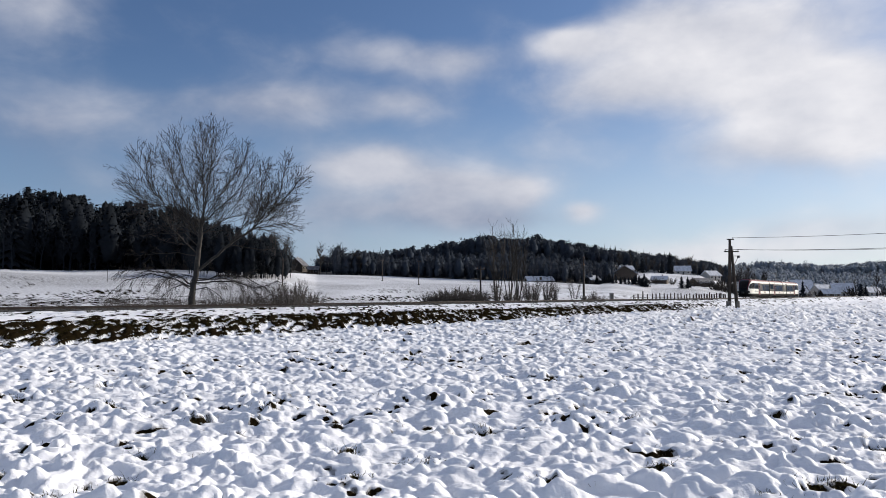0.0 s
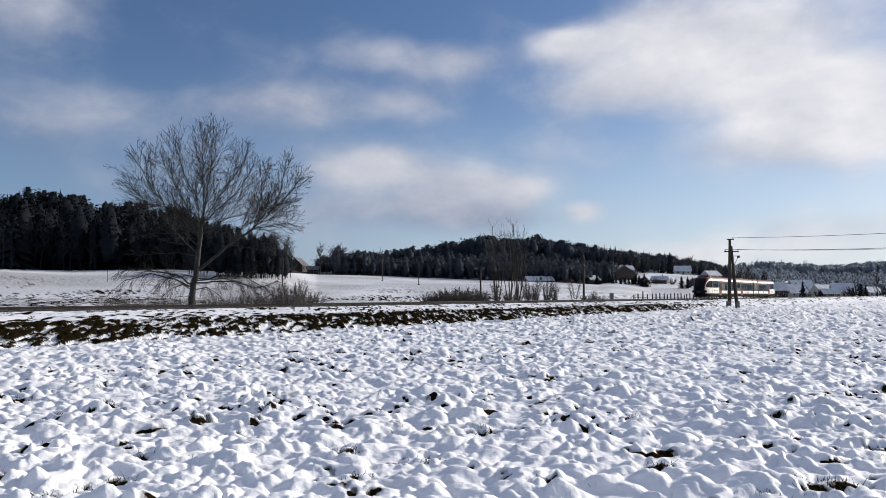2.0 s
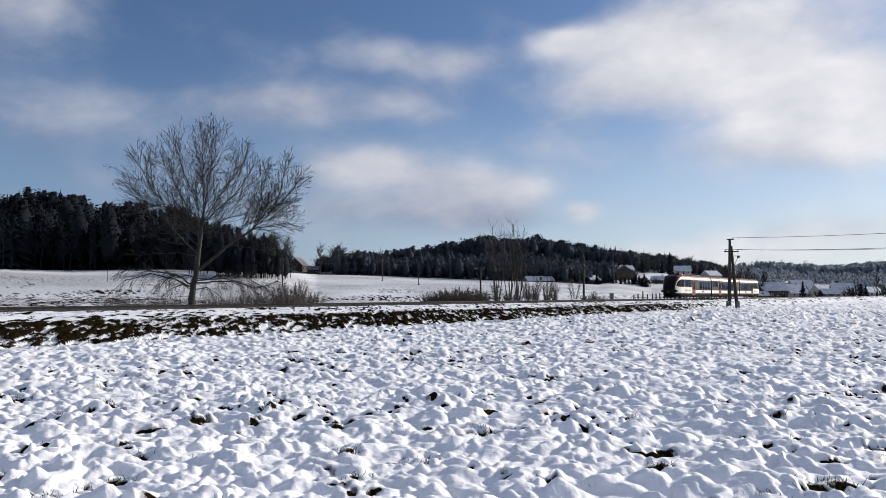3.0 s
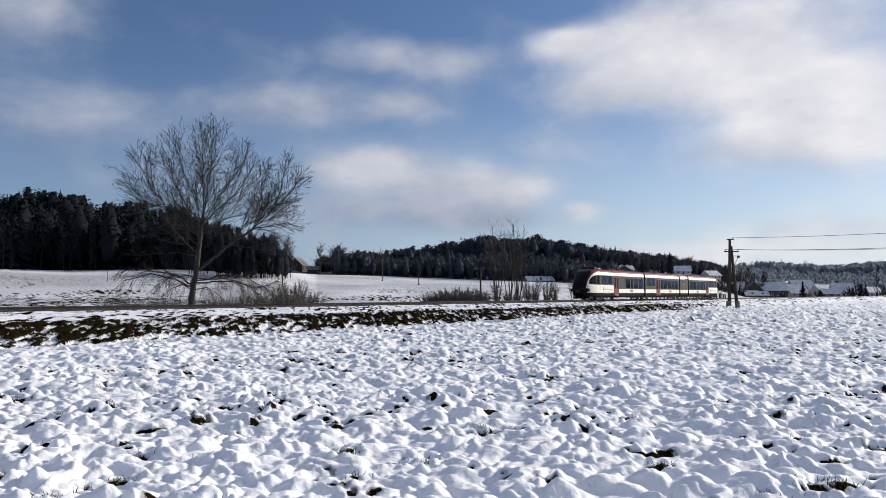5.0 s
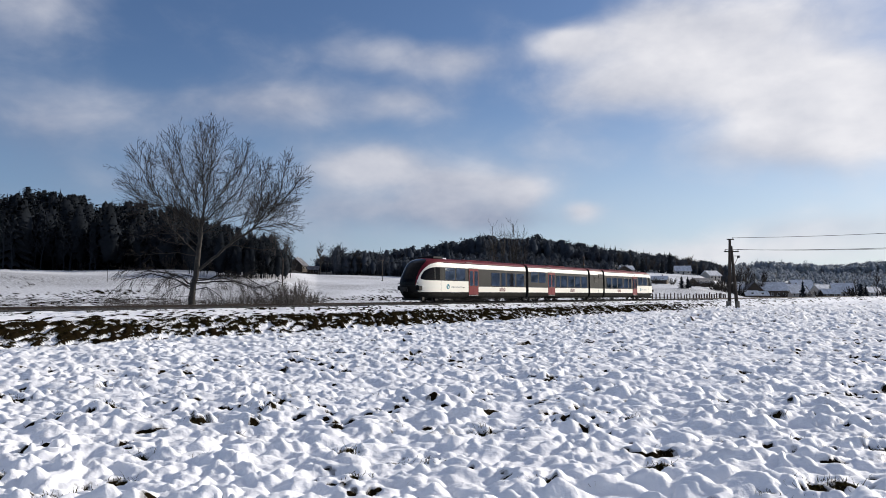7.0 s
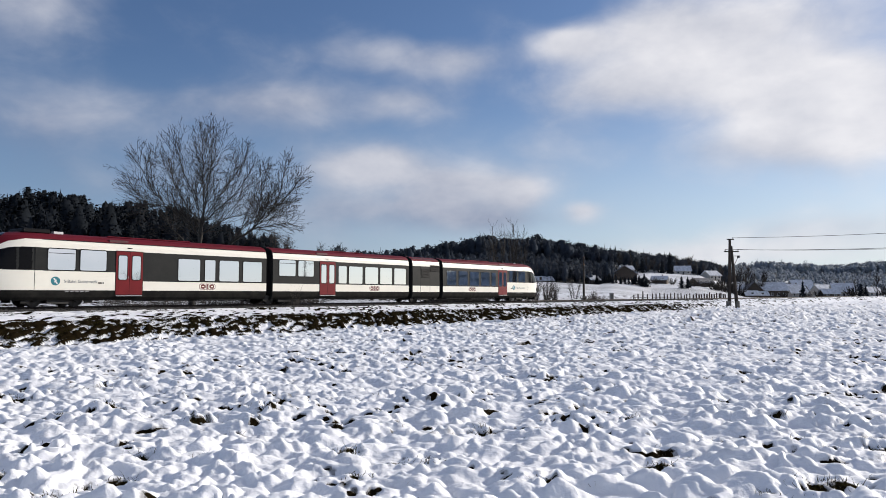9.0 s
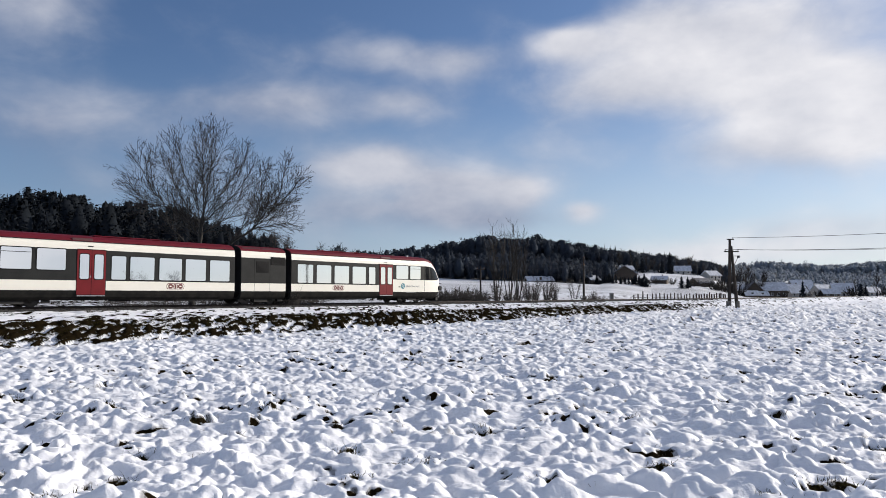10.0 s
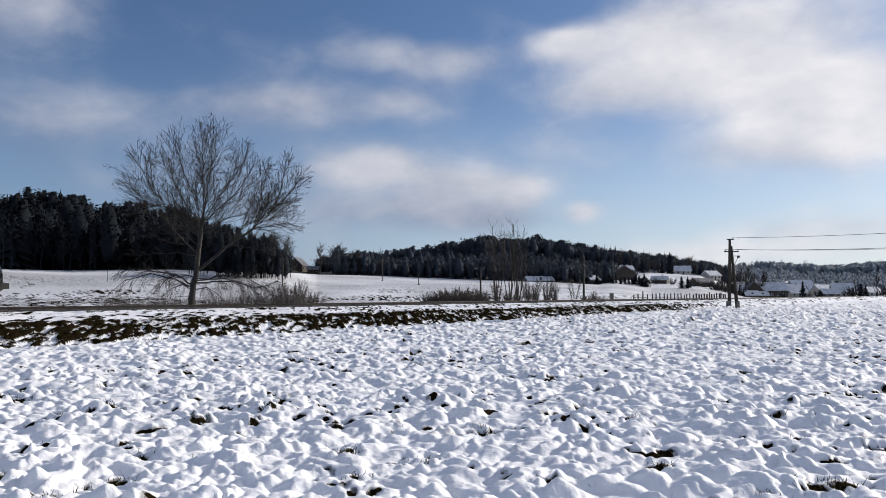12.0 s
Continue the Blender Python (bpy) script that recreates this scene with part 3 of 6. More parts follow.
def nose_meshes():
    """The rounded cab end, cut into its shell, windscreen, side windows and bumper."""
    rows, colsn = 170, 230
    zs = np.linspace(0.34, 3.88, rows)
    grid = np.zeros((rows, colsn, 3))
    t = np.linspace(-1, 1, colsn)
    th = np.sign(t) * np.abs(t) ** 1.0 * (math.pi / 2)
    for i, z in enumerate(zs):
        w, xf = half_width(z), float(np.interp(z, ZF, XF))
        e = 2.5
        cx, sy = np.cos(th), np.sin(th)
        y = w * np.sign(sy) * np.abs(sy) ** (2 / e)
        x = NOSE_END - (NOSE_END - xf) * np.abs(cx) ** (2 / e)
        grid[i] = np.stack([x, y, np.full(colsn, z)], axis=1)
    idx = np.arange(rows * colsn).reshape(rows, colsn)
    fq = np.stack([idx[:-1, :-1].ravel(), idx[:-1, 1:].ravel(), idx[1:, 1:].ravel(), idx[1:, :-1].ravel()], axis=1)
    co = grid.reshape(-1, 3)
    mid = co[fq].mean(axis=1)
    kinds = np.array([nose_class(a, c) for a, b, c in mid])
    left = mid[:, 1] > 0
    sets = {"shell": np.isin(kinds, ["cream", "red", "grey", "skirt", "pillar"]), "windscreen": kinds == "windscreen", "bumper": kinds == "bumper",
            "cab_window": (kinds == "cab_window") & left, "cab_window_off": (kinds == "cab_window") & ~left}
    order = {"cream": 0, "grey": 1, "red": 2, "skirt": 3, "pillar": 1}
    made = {}
    for name, pick in sets.items():
        f = fq[pick]
        used, inv = np.unique(f, return_inverse=True)
        inv = inv.reshape(f.shape)
        mats = {"shell": LIVERY, "windscreen": [SCREEN], "bumper": [BLACK]}.get(name, [SCREEN])
        mi = np.array([order[k] for k in kinds[pick]]) if name == "shell" else None
        made[name] = quads(name, co[used], inv, mats, mi)
    # the roof cap closes the shell
    return made


def gland(x0, x1, train):
    """Folded rubber gangway between two bodies."""
    bm = bmesh.new()
    outline = [(1.0, 0.45), (1.33, 0.7), (1.36, 3.3), (1.2, 3.62), (0.9, 3.76), (-0.9, 3.76), (-1.2, 3.62), (-1.36, 3.3), (-1.33, 0.7), (-1.0, 0.45)]
    loops = []
    for i in range(11):
        f = 1.0 if i % 2 == 0 else 0.94
        loops.append([bm.verts.new((x0 + (x1 - x0) * i / 10, y * f, 2.1 + (z - 2.1) * f)) for y, z in outline])
    for a, b in zip(loops, loops[1:]):
        for i in range(len(outline)):
            q = (i + 1) % len(outline)
            bm.faces.new((a[i], a[q], b[q], b[i]))
    bmesh.ops.recalc_face_normals(bm, faces=bm.faces[:])
    part("gangway_bellows", bm, BLACK, train, "black folded rubber gangway bellows")


def window(x0, x1, z0, z1, train, glass=GLASS, split=False):
    """A bonded window on both sides of the body: black rim with a pane in it."""
    for sgn in (1, -1):
        y = sgn * (HALF + 0.004)
        rim = part("window_frame", plate_bm(x0 - 0.05, x1 + 0.05, z0 - 0.05, z1 + 0.05, y, 0.03, 0.10), BLACK, train)
        part("pane", plate_bm(x0, x1, z0, z1, sgn * (HALF + 0.009), 0.02, 0.08), glass, rim)
        if split:
            zt = z1 - 0.22
            part("vent_bar", plate_bm(x0 + 0.02, x1 - 0.02, zt - 0.015, zt + 0.015, sgn * (HALF + 0.014), 0.01, 0.01), BLACK, rim)


def double_door(x0, x1, train):
    for sgn in (1, -1):
        y = sgn * (HALF + 0.006)
        door = part("door", plate_bm(x0, x1, 0.60, 3.07, y, 0.04, 0.05), BLACK, train, "wine red double leaf passenger door")
        xm = (x0 + x1) / 2
        for a, b in ((x0 + 0.03, xm - 0.012), (xm + 0.012, x1 - 0.03)):
            part("leaf", plate_bm(a, b, 0.64, 3.03, sgn * (HALF + 0.016), 0.03, 0.04), DOOR_RED, door)
            part("rim", plate_bm(a + 0.10, b - 0.10, 1.43, 2.84, sgn * (HALF + 0.021), 0.02, 0.12), BLACK, door)
            part("door_pane", plate_bm(a + 0.14, b - 0.14, 1.47, 2.80, sgn * (HALF + 0.026), 0.02, 0.10), GLASS, door)
        part("step_edge", plate_bm(x0 + 0.05, x1 - 0.05, 0.55, 0.60, sgn * (HALF + 0.03), 0.2, 0.01), STEEL, door)
        part("push_button", plate_bm(xm - 0.10, xm - 0.05, 1.55, 1.66, sgn * (HALF + 0.03), 0.02, 0.02), STEEL, door)


WHEELS = []


def bogie(xc, train, r=0.40, base=2.1):
    bm = bmesh.new()
    for y in (-1.02, 1.02):
        box_bm(xc - base / 2 - 0.5, xc + base / 2 + 0.5, y - 0.08, y + 0.08, 0.42, 0.66, bm=bm)
        for dx in (-base / 2, base / 2):
            box_bm(xc + dx - 0.2, xc + dx + 0.2, y - 0.12, y + 0.12, 0.30, 0.56, bm=bm)
            rod(bm, (xc + dx - 0.28, y, 0.5), (xc + dx - 0.28, y, 0.85), 0.09)
            rod(bm, (xc + dx + 0.28, y, 0.5), (xc + dx + 0.28, y, 0.85), 0.09)
        rod(bm, (xc - 0.5, y, 0.35), (xc + 0.5, y, 0.35), 0.05)
    box_bm(xc - 0.35, xc + 0.35, -1.0, 1.0, 0.40, 0.75, bm=bm)
    for y in (-1.12, 1.12):
        box_bm(xc - 0.55, xc + 0.55, y - 0.06, y + 0.06, 0.16, 0.34, bm=bm)
        for dx in (-base / 2, base / 2):
            rod(bm, (xc + dx, y - 0.05, 0.40), (xc + dx, y + 0.05, 0.40), 0.17, seg=14)
        rod(bm, (xc - base / 2, y, 0.52), (xc + 0.2, y, 0.30), 0.05)
        rod(bm, (xc + base / 2, y, 0.52), (xc - 0.2, y, 0.30), 0.05)
        box_bm(xc - base / 2 - 0.75, xc - base / 2 - 0.35, y - 0.05, y + 0.05, 0.20, 0.6, bm=bm)
        box_bm(xc + base / 2 + 0.35, xc + base / 2 + 0.75, y - 0.05, y + 0.05, 0.20, 0.6, bm=bm)
    part("bogie_frame", bm, UNDER, train, "sooty black bogie frame with springs")
    for dx in (-base / 2, base / 2):
        bm = bmesh.new()
        for y in (-0.75, 0.75):
            rod(bm, (0, y - 0.065, 0), (0, y + 0.065, 0), r, seg=28)
            rod(bm, (0, y - math.copysign(0.085, y), 0), (0, y - math.copysign(0.06, y), 0), r + 0.03, seg=28)
            rod(bm, (0, y + math.copysign(0.06, y), 0), (0, y + math.copysign(0.09, y), 0), 0.16, seg=12)
            for a in range(4):
                c, q = math.cos(a * math.pi / 2), math.sin(a * math.pi / 2)
                rod(bm, (0.26 * c, y + math.copysign(0.05, y), 0.26 * q), (0.26 * c, y + math.copysign(0.075, y), 0.26 * q), 0.05, seg=8)
        rod(bm, (0, -0.8, 0), (0, 0.8, 0), 0.08, seg=12)
        w = part("wheelset", bm, WHEEL, train, "dark steel wheelset")
        w.location = (xc + dx, 0, r)
        WHEELS.append((w, xc + dx, r))


def words(text, size, x, z, parent, mat, name, y=-HALF - 0.006, flip=False, bold=0.0):
    """Flat lettering on the side that faces the field; it reads against the local x axis."""
    cu = bpy.data.curves.new(name, "FONT")
    cu.body, cu.size, cu.extrude, cu.offset, cu.fill_mode = text, size, 0.002, bold, "BOTH"
    tmp = bpy.data.objects.new(name, cu)
    scene.collection.objects.link(tmp)
    dg = bpy.context.evaluated_depsgraph_get()
    me = bpy.data.meshes.new_from_object(tmp.evaluated_get(dg))
    bpy.data.objects.remove(tmp)
    me.materials.clear()
    me.materials.append(mat)
    ob = new(name, me)
    ob.parent = parent
    ob.matrix_basis = Matrix.Translation((x, y, z)) @ Matrix(((1, 0, 0, 0), (0, 0, -1, 0), (0, 1, 0, 0), (0, 0, 0, 1)))
    if flip:
        ob.matrix_basis = Matrix.Translation((x, y, z)) @ Matrix(((-1, 0, 0, 0), (0, 0, 1, 0), (0, 1, 0, 0), (0, 0, 0, 1)))
    return ob


def ring_mark(x, z, train):
    """The operator's mark on the cream band, drawn as plain rounded shapes."""
    w, h = 1.16, 0.36
    bm = plate_bm(x - w / 2, x + w / 2, z - h / 2, z + h / 2, -HALF - 0.006, 0.004, 0.16, 6)
    m = part("operator_mark", bm, MARK_DARK, train, "dark red and grey rounded operator mark")
    part("mark_field", plate_bm(x - w / 2 + 0.035, x + w / 2 - 0.035, z - h / 2 + 0.035, z + h / 2 - 0.035, -HALF - 0.009, 0.004, 0.13, 6), CREAM, m)
    for dx, hole in ((-0.32, 0.06), (0.0, 0.0), (0.32, 0.06)):
        part("mark_stroke", plate_bm(x + dx - 0.15, x + dx + 0.15, z - 0.135, z + 0.135, -HALF - 0.012, 0.004, 0.10, 5), MARK_DARK, m)
        if hole:
            part("mark_gap", plate_bm(x + dx - 0.07, x + dx + 0.07, z - 0.035, z + 0.035, -HALF - 0.015, 0.004, 0.03, 4), CREAM, m)
        else:
            for sx in (-0.05, 0.06):
                part("mark_gap", plate_bm(x + sx - 0.014, x + sx + 0.014, z - 0.12, z + 0.12, -HALF - 0.015, 0.004, 0.01, 2), CREAM, m)


MARK_DARK = material("mark_film", (0.16, 0.035, 0.03), 0.5, scale=6)


def cab_end(train, meshes, rear):
    """One cab: the shared nose meshes, its lights, coupler and ploughs."""
    turn = Matrix.Identity(4) if not rear else Matrix.Translation((LENGTH, 0, 0)) @ Matrix.Rotation(math.pi, 4, "Z")
    shell = part("cab_shell", meshes["shell"], None, train, "cream and wine red rounded cab shell")
    obs = [shell, part("windscreen", meshes["windscreen"], None, train, "black tinted windscreen"), part("bumper", meshes["bumper"], None, train, "black front bumper")]
    obs += [part("cab_window", meshes[k], None, train, "curved dark cab side window") for k in ("cab_window", "cab_window_off")]
    # coupler
    bm = bmesh.new()
    box_bm(0.0, 0.32, -0.20, 0.20, 0.92, 1.22, bm=bm)
    rod(bm, (0.3, 0, 1.05), (1.2, 0, 1.05), 0.12)
    box_bm(0.32, 0.75, -0.32, 0.32, 0.86, 1.28, bm=bm)
    rod(bm, (0.35, 0.3, 0.9), (0.6, 0.34, 0.68), 0.025)
    obs.append(part("coupler", bm, UNDER, train, "sooty automatic coupler"))
    for y in (-1, 1):
        obs.append(part("crash_block", box_bm(0.85, 1.3, y * 0.75, y * 1.22, 1.0, 1.38, 0.03), BLACK, train))
    bm = bmesh.new()
    box_bm(1.4, 1.65, -1.15, 1.15, 0.14, 0.42, bm=bm)
    box_bm(1.6, 2.2, -0.9, 0.9, 0.3, 0.5, bm=bm)
    obs.append(part("rail_guard", bm, UNDER, train, "dark sheet steel rail guard"))
    for y in (-1, 1):
        bm = bmesh.new()
        bmesh.ops.create_uvsphere(bm, u_segments=12, v_segments=8, radius=1.0, matrix=Matrix.Translation((0.93, y * 1.02, 1.62)) @ Matrix.Rotation(y * 0.7, 4, "Z") @ Matrix.Diagonal((0.09, 0.19, 0.045, 1)))
        obs.append(part("headlight", bm, LAMP, train, "clear oval headlight"))
    for ob in obs:
        ob.matrix_basis = turn @ ob.matrix_basis


def build_train():
    train = tagged(new("train"), "wine red, cream and graphite diesel railcar passing on the track", "train")
    meshes = nose_meshes()
    for rear in (False, True):
        cab_end(train, meshes, rear)
    high = [(4.0, 7.8), (47.95, 51.6)]
    for a, b, name in ((4.0, 18.12, "front body"), (18.66, 32.80, "middle body"), (37.45, LENGTH - 4.0, "rear body")):
        part("car_body", hull(a, b, high), None, train, "long %s in cream, graphite and wine red" % name)
    for a, b in ((18.12, 18.66), (32.80, 33.30), (36.95, 37.45)):
        gland(a, b, train)
    # power module
    pm = part("power_module", hull(33.30, 36.95, []), None, train, "short graphite engine module with louvred hatches")
    for sgn in (1, -1):
        for x0, x1, z0, z1, n in ((34.47, 35.53, 2.08, 2.84, 12), (35.66, 36.90, 2.62, 3.16, 9)):
            grille = part("louvre_frame", plate_bm(x0, x1, z0, z1, sgn * (HALF + 0.004), 0.03, 0.02), BLACK, pm)
            for i in range(n):
                z = z0 + (i + 0.5) * (z1 - z0) / n
                bm = box_bm(x0 + 0.04, x1 - 0.04, -0.012, 0.012, -0.012, 0.012)
                ob = part("louvre", bm, BLACK, grille)
                ob.matrix_basis = pose(0, sgn * (HALF + 0.01), z, 35 * sgn)
        for x in (34.33, 35.61):
            part("seam", plate_bm(x - 0.012, x + 0.012, 0.75, 3.04, sgn * (HALF + 0.003), 0.02, 0.005), BLACK, pm)
        for x0, x1 in ((33.55, 35.0), (35.1, 36.7)):
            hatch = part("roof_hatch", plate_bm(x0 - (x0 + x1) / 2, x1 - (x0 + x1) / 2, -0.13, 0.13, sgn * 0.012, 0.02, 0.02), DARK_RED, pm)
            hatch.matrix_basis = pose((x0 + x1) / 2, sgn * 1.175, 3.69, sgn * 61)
    # seams and the windows of every body
    for x in (3.60, LENGTH - 3.60):
        for sgn in (1, -1):
            part("seam", plate_bm(x - 0.01, x + 0.01, 0.86, 3.06, sgn * (HALF + 0.002), 0.02, 0.005), BLACK, train)
    low = [(11.62, 13.08), (13.43, 14.16), (14.47, 15.91), (16.25, 17.72), (24.76, 25.58), (25.83, 27.28), (27.60, 29.04), (29.30, 30.68), (30.98, 32.40),
           (38.01, 39.42), (39.77, 41.18), (41.52, 43.0), (43.38, 44.81), (45.17, 45.88)]
    for a, b in low:
        window(a, b, 1.47, 2.76, train)
    for a, b, split in ((4.22, 5.60, True), (5.86, 7.26, False), (19.2, 20.62, True), (20.88, 22.3, False), (48.38, 49.86, False), (50.12, 51.46, True)):
        window(a, b, 1.92, 3.0, train, split=split)
    for a, b in ((7.78, 9.40), (22.86, 24.46), (46.35, 47.97)):
        double_door(a, b, train)
    # roof recesses with their shade put into a darker red, boxes and the lamps over the doors
    for x in (8.0, 23.2, 47.2):
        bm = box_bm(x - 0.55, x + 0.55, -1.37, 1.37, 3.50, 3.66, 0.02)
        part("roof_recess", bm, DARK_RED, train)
    for x, w, h in ((10.2, 5.2, 0.03), (26.0, 4.0, 0.03), (43.0, 5.4, 0.03)):
        bm = box_bm(x - w / 2, x + w / 2, -0.85, 0.85, 3.80, 3.86 + h, 0.04)
        part("roof_box", bm, RED, train, "wine red roof equipment cover")
    for x in (5.0, 50.6):
        bm = box_bm(x - 0.25, x + 0.25, -0.8, -0.5, 3.80, 3.95, 0.02) if x < 20 else box_bm(x - 0.08, x + 0.08, -0.8, -0.6, 3.80, 3.92, 0.02)
        part("roof_sign", bm, WHITEFILM, train)
        bm = bmesh.new()
        for dx in (-1.6, -1.45, -1.0):
            rod(bm, (x + dx, 0.3, 3.8), (x + dx, 0.3, 4.05), 0.05)
        box_bm(x - 1.05, x - 0.7, 0.1, 0.6, 3.82, 4.0, bm=bm)
        part("roof_horn", bm, BLACK, train)
    part("roof_unit", box_bm(3.2, 4.55, -0.9, 0.9, 3.80, 4.03, 0.05), BLACK, train, "flat black roof unit behind the cab")
    bm = bmesh.new()
    rod(bm, (34.1, 0.3, 3.8), (34.1, 0.3, 3.96), 0.10)
    rod(bm, (34.4, 0.3, 3.8), (34.4, 0.3, 3.96), 0.10)
    part("exhaust", bm, UNDER, train, "short black twin exhaust outlets")
    # small square lamps over the doors, rain rail
    for x in (8.6, 23.6, 47.1):
        part("door_lamp", plate_bm(x - 0.14, x + 0.14, 3.20, 3.25, -HALF + 0.015, 0.03, 0.01), BLACK, train)
    # lettering
    for x in (13.62, 28.65, 41.92):
        ring_mark(x, 1.13, train)
    for xe, xt, xb in ((4.62, 5.04, 6.98), (49.20, 49.57, 48.80)):
        disc = bmesh.new()
        rod(disc, (xe, -HALF - 0.002, 1.34), (xe, -HALF - 0.008, 1.34), 0.23, seg=28)
        m = part("round_emblem", disc, TEAL, train, "round teal emblem with a white wave")
        for dx, dz, tilt in ((-0.045, 0.08, -35), (0.045, -0.08, -35), (0.0, 0.0, 38)):
            ob = part("emblem_wave", plate_bm(-0.032, 0.032, -0.085, 0.085, -HALF - 0.011, 0.002, 0.03), WHITEFILM, m)
            ob.matrix_basis = Matrix.Translation((xe + dx, 0, 1.34 + dz)) @ Matrix.Rotation(radians(tilt), 4, "Y")
        words("S-Bahn Steiermark", 0.235, xt, 1.255, train, LETTER, "side_lettering")
        part("notice_bar", plate_bm(xb - 0.15, xb + 0.06, 1.23, 1.30, -HALF - 0.006, 0.004, 0.01), BLACK, train)
        part("notice_bar", plate_bm(xb + 0.10, xb + 0.17, 1.23, 1.30, -HALF - 0.006, 0.004, 0.01), BLACK, train)
        for k in range(5):
            part("number_bar", plate_bm(xt + 0.07 + 0.26 * k, xt + 0.26 + 0.26 * k, 0.78, 0.83, -HALF - 0.003, 0.02, 0.01), LETTER, train)
    for a, b in ((4.0, 18.1), (18.7, 32.78), (37.47, LENGTH - 4.0)):
        for sgn in (1, -1):
            part("rain_gutter", box_bm(a, b, sgn * 1.405, sgn * 1.43, 3.455, 3.485), SKIRT, train)
            part("sill_line", box_bm(a, b, sgn * (HALF + 0.001), sgn * (HALF + 0.006), 0.845, 0.865), BLACK, train)
    # underfloor boxes
    for a, b in ((10.2, 12.4), (13.2, 16.6), (26.0, 28.2), (28.8, 31.8), (38.2, 41.0), (42.0, 45.2)):
        part("underfloor_box", box_bm(a, b, -1.25, 1.25, 0.26, 0.5, 0.04), UNDER, train, "sooty underfloor equipment box")
    for xc, r in ((4.9, 0.40), (17.0 + 2.9, 0.40), (LENGTH - 4.9, 0.40)):
        bogie(xc, train, r)
    bogie(35.1, train, 0.43, 2.1)
    return train


train = build_train()


def nose_at(t):
    """Place of the leading coupler along the line: the railcar gathers speed."""
    q = t - 9.0
    return 12.183 - 17.042 * q - 0.1377 * q * q - 0.0036 * max(0.0, q) ** 4


def motions():
    rows = []
    for i in range(25):
        t = i * 0.5
        fore, aft = track(nose_at(t) + 5, 0, RAIL), track(nose_at(t) + 50, 0, RAIL)
        way = (aft - fore).normalized()
        rows.append((t, Matrix.Translation(fore - 5 * way) @ Matrix.Rotation(math.atan2(way.y, way.x), 4, "Z")))
    walk(train, rows)
    for w, x, r in WHEELS:
        turns = []
        for i in range(361):
            t = i / 30
            turns.append((t, Matrix.Translation((x, 0, r)) @ Matrix.Rotation((nose_at(t) - nose_at(0)) / 0.43, 4, "Y")))
        walk(w, turns)


# ---------------------------------------------------------------- branches and trees
def tubes(segs, sides=4):
    """Open tapered tubes for an array of segments (x, y, z, x, y, z, radius, radius)."""
    s = np.asarray(segs, dtype=float)
    a, b = s[:, 0:3], s[:, 3:6]
    d = b - a
    d = d / np.maximum(np.linalg.norm(d, axis=1, keepdims=True), 1e-6)
    ref = np.where(np.abs(d[:, 2:3]) < 0.9, np.array([[0, 0, 1.0]]), np.array([[1.0, 0, 0]]))
    e1 = np.cross(d, ref)
    e1 /= np.linalg.norm(e1, axis=1, keepdims=True)
    e2 = np.cross(d, e1)
    ang = np.arange(sides) * 2 * math.pi / sides
    ring = np.cos(ang)[None, :, None] * e1[:, None, :] + np.sin(ang)[None, :, None] * e2[:, None, :]
    va = a[:, None, :] + ring * s[:, 6][:, None, None]
    vb = b[:, None, :] + ring * s[:, 7][:, None, None]
    co = np.concatenate([va, vb], axis=1).reshape(-1, 3)
    i = np.arange(sides)
    j = (i + 1) % sides
    f = np.stack([i, j, j + sides, i + sides], axis=1)
    fq = (f[None] + (2 * sides) * np.arange(len(s))[:, None, None]).reshape(-1, 4)
    return co, fq


def tube_mesh(name, segs, mat, sides=4):
    co, fq = tubes(segs, sides)
    return quads(name, co, fq, mat)


def unit(v):
    return v / max(np.linalg.norm(v), 1e-6)


def shoot(rng, start, way, length, r0, r1, steps, lift, wobble, out):
    """One bending branch; returns its places."""
    pts = [np.array(start, dtype=float)]
    d = unit(np.array(way, dtype=float))
    for i in range(steps):
        d = unit(d + rng.normal(0, wobble, 3) + np.array([0, 0, lift]))
        pts.append(pts[-1] + d * length / steps)
    for i in range(steps):
        ra, rb = r0 + (r1 - r0) * i / steps, r0 + (r1 - r0) * (i + 1) / steps
        out.append((*pts[i], *pts[i + 1], ra, rb))
    return pts


def ramify(rng, pts, spacing, length, spread, r, lift, wobble, out, start=0.25, taper=0.6):
    """Side branches along a branch; returns their lists of places."""
    kids = []
    seg = [np.linalg.norm(pts[i + 1] - pts[i]) for i in range(len(pts) - 1)]
    total = sum(seg)
    at = total * start + rng.uniform(0, spacing)
    while at < total:
        rest, i = at, 0
        while i < len(seg) - 1 and rest > seg[i]:
            rest -= seg[i]
            i += 1
        t = rest / max(seg[i], 1e-6)
        p = pts[i] * (1 - t) + pts[i + 1] * t
        along = unit(pts[i + 1] - pts[i])
        side = unit(np.cross(along, rng.normal(0, 1, 3)))
        way = along * math.cos(spread) + side * math.sin(spread)
        k = length * (1 - taper * at / total) * rng.uniform(0.6, 1.25)
        kids.append(shoot(rng, p, way, k, r, r * 0.45, 3 if k > 0.7 else 2, lift, wobble, out))
        at += spacing * rng.uniform(0.6, 1.4)
    return kids


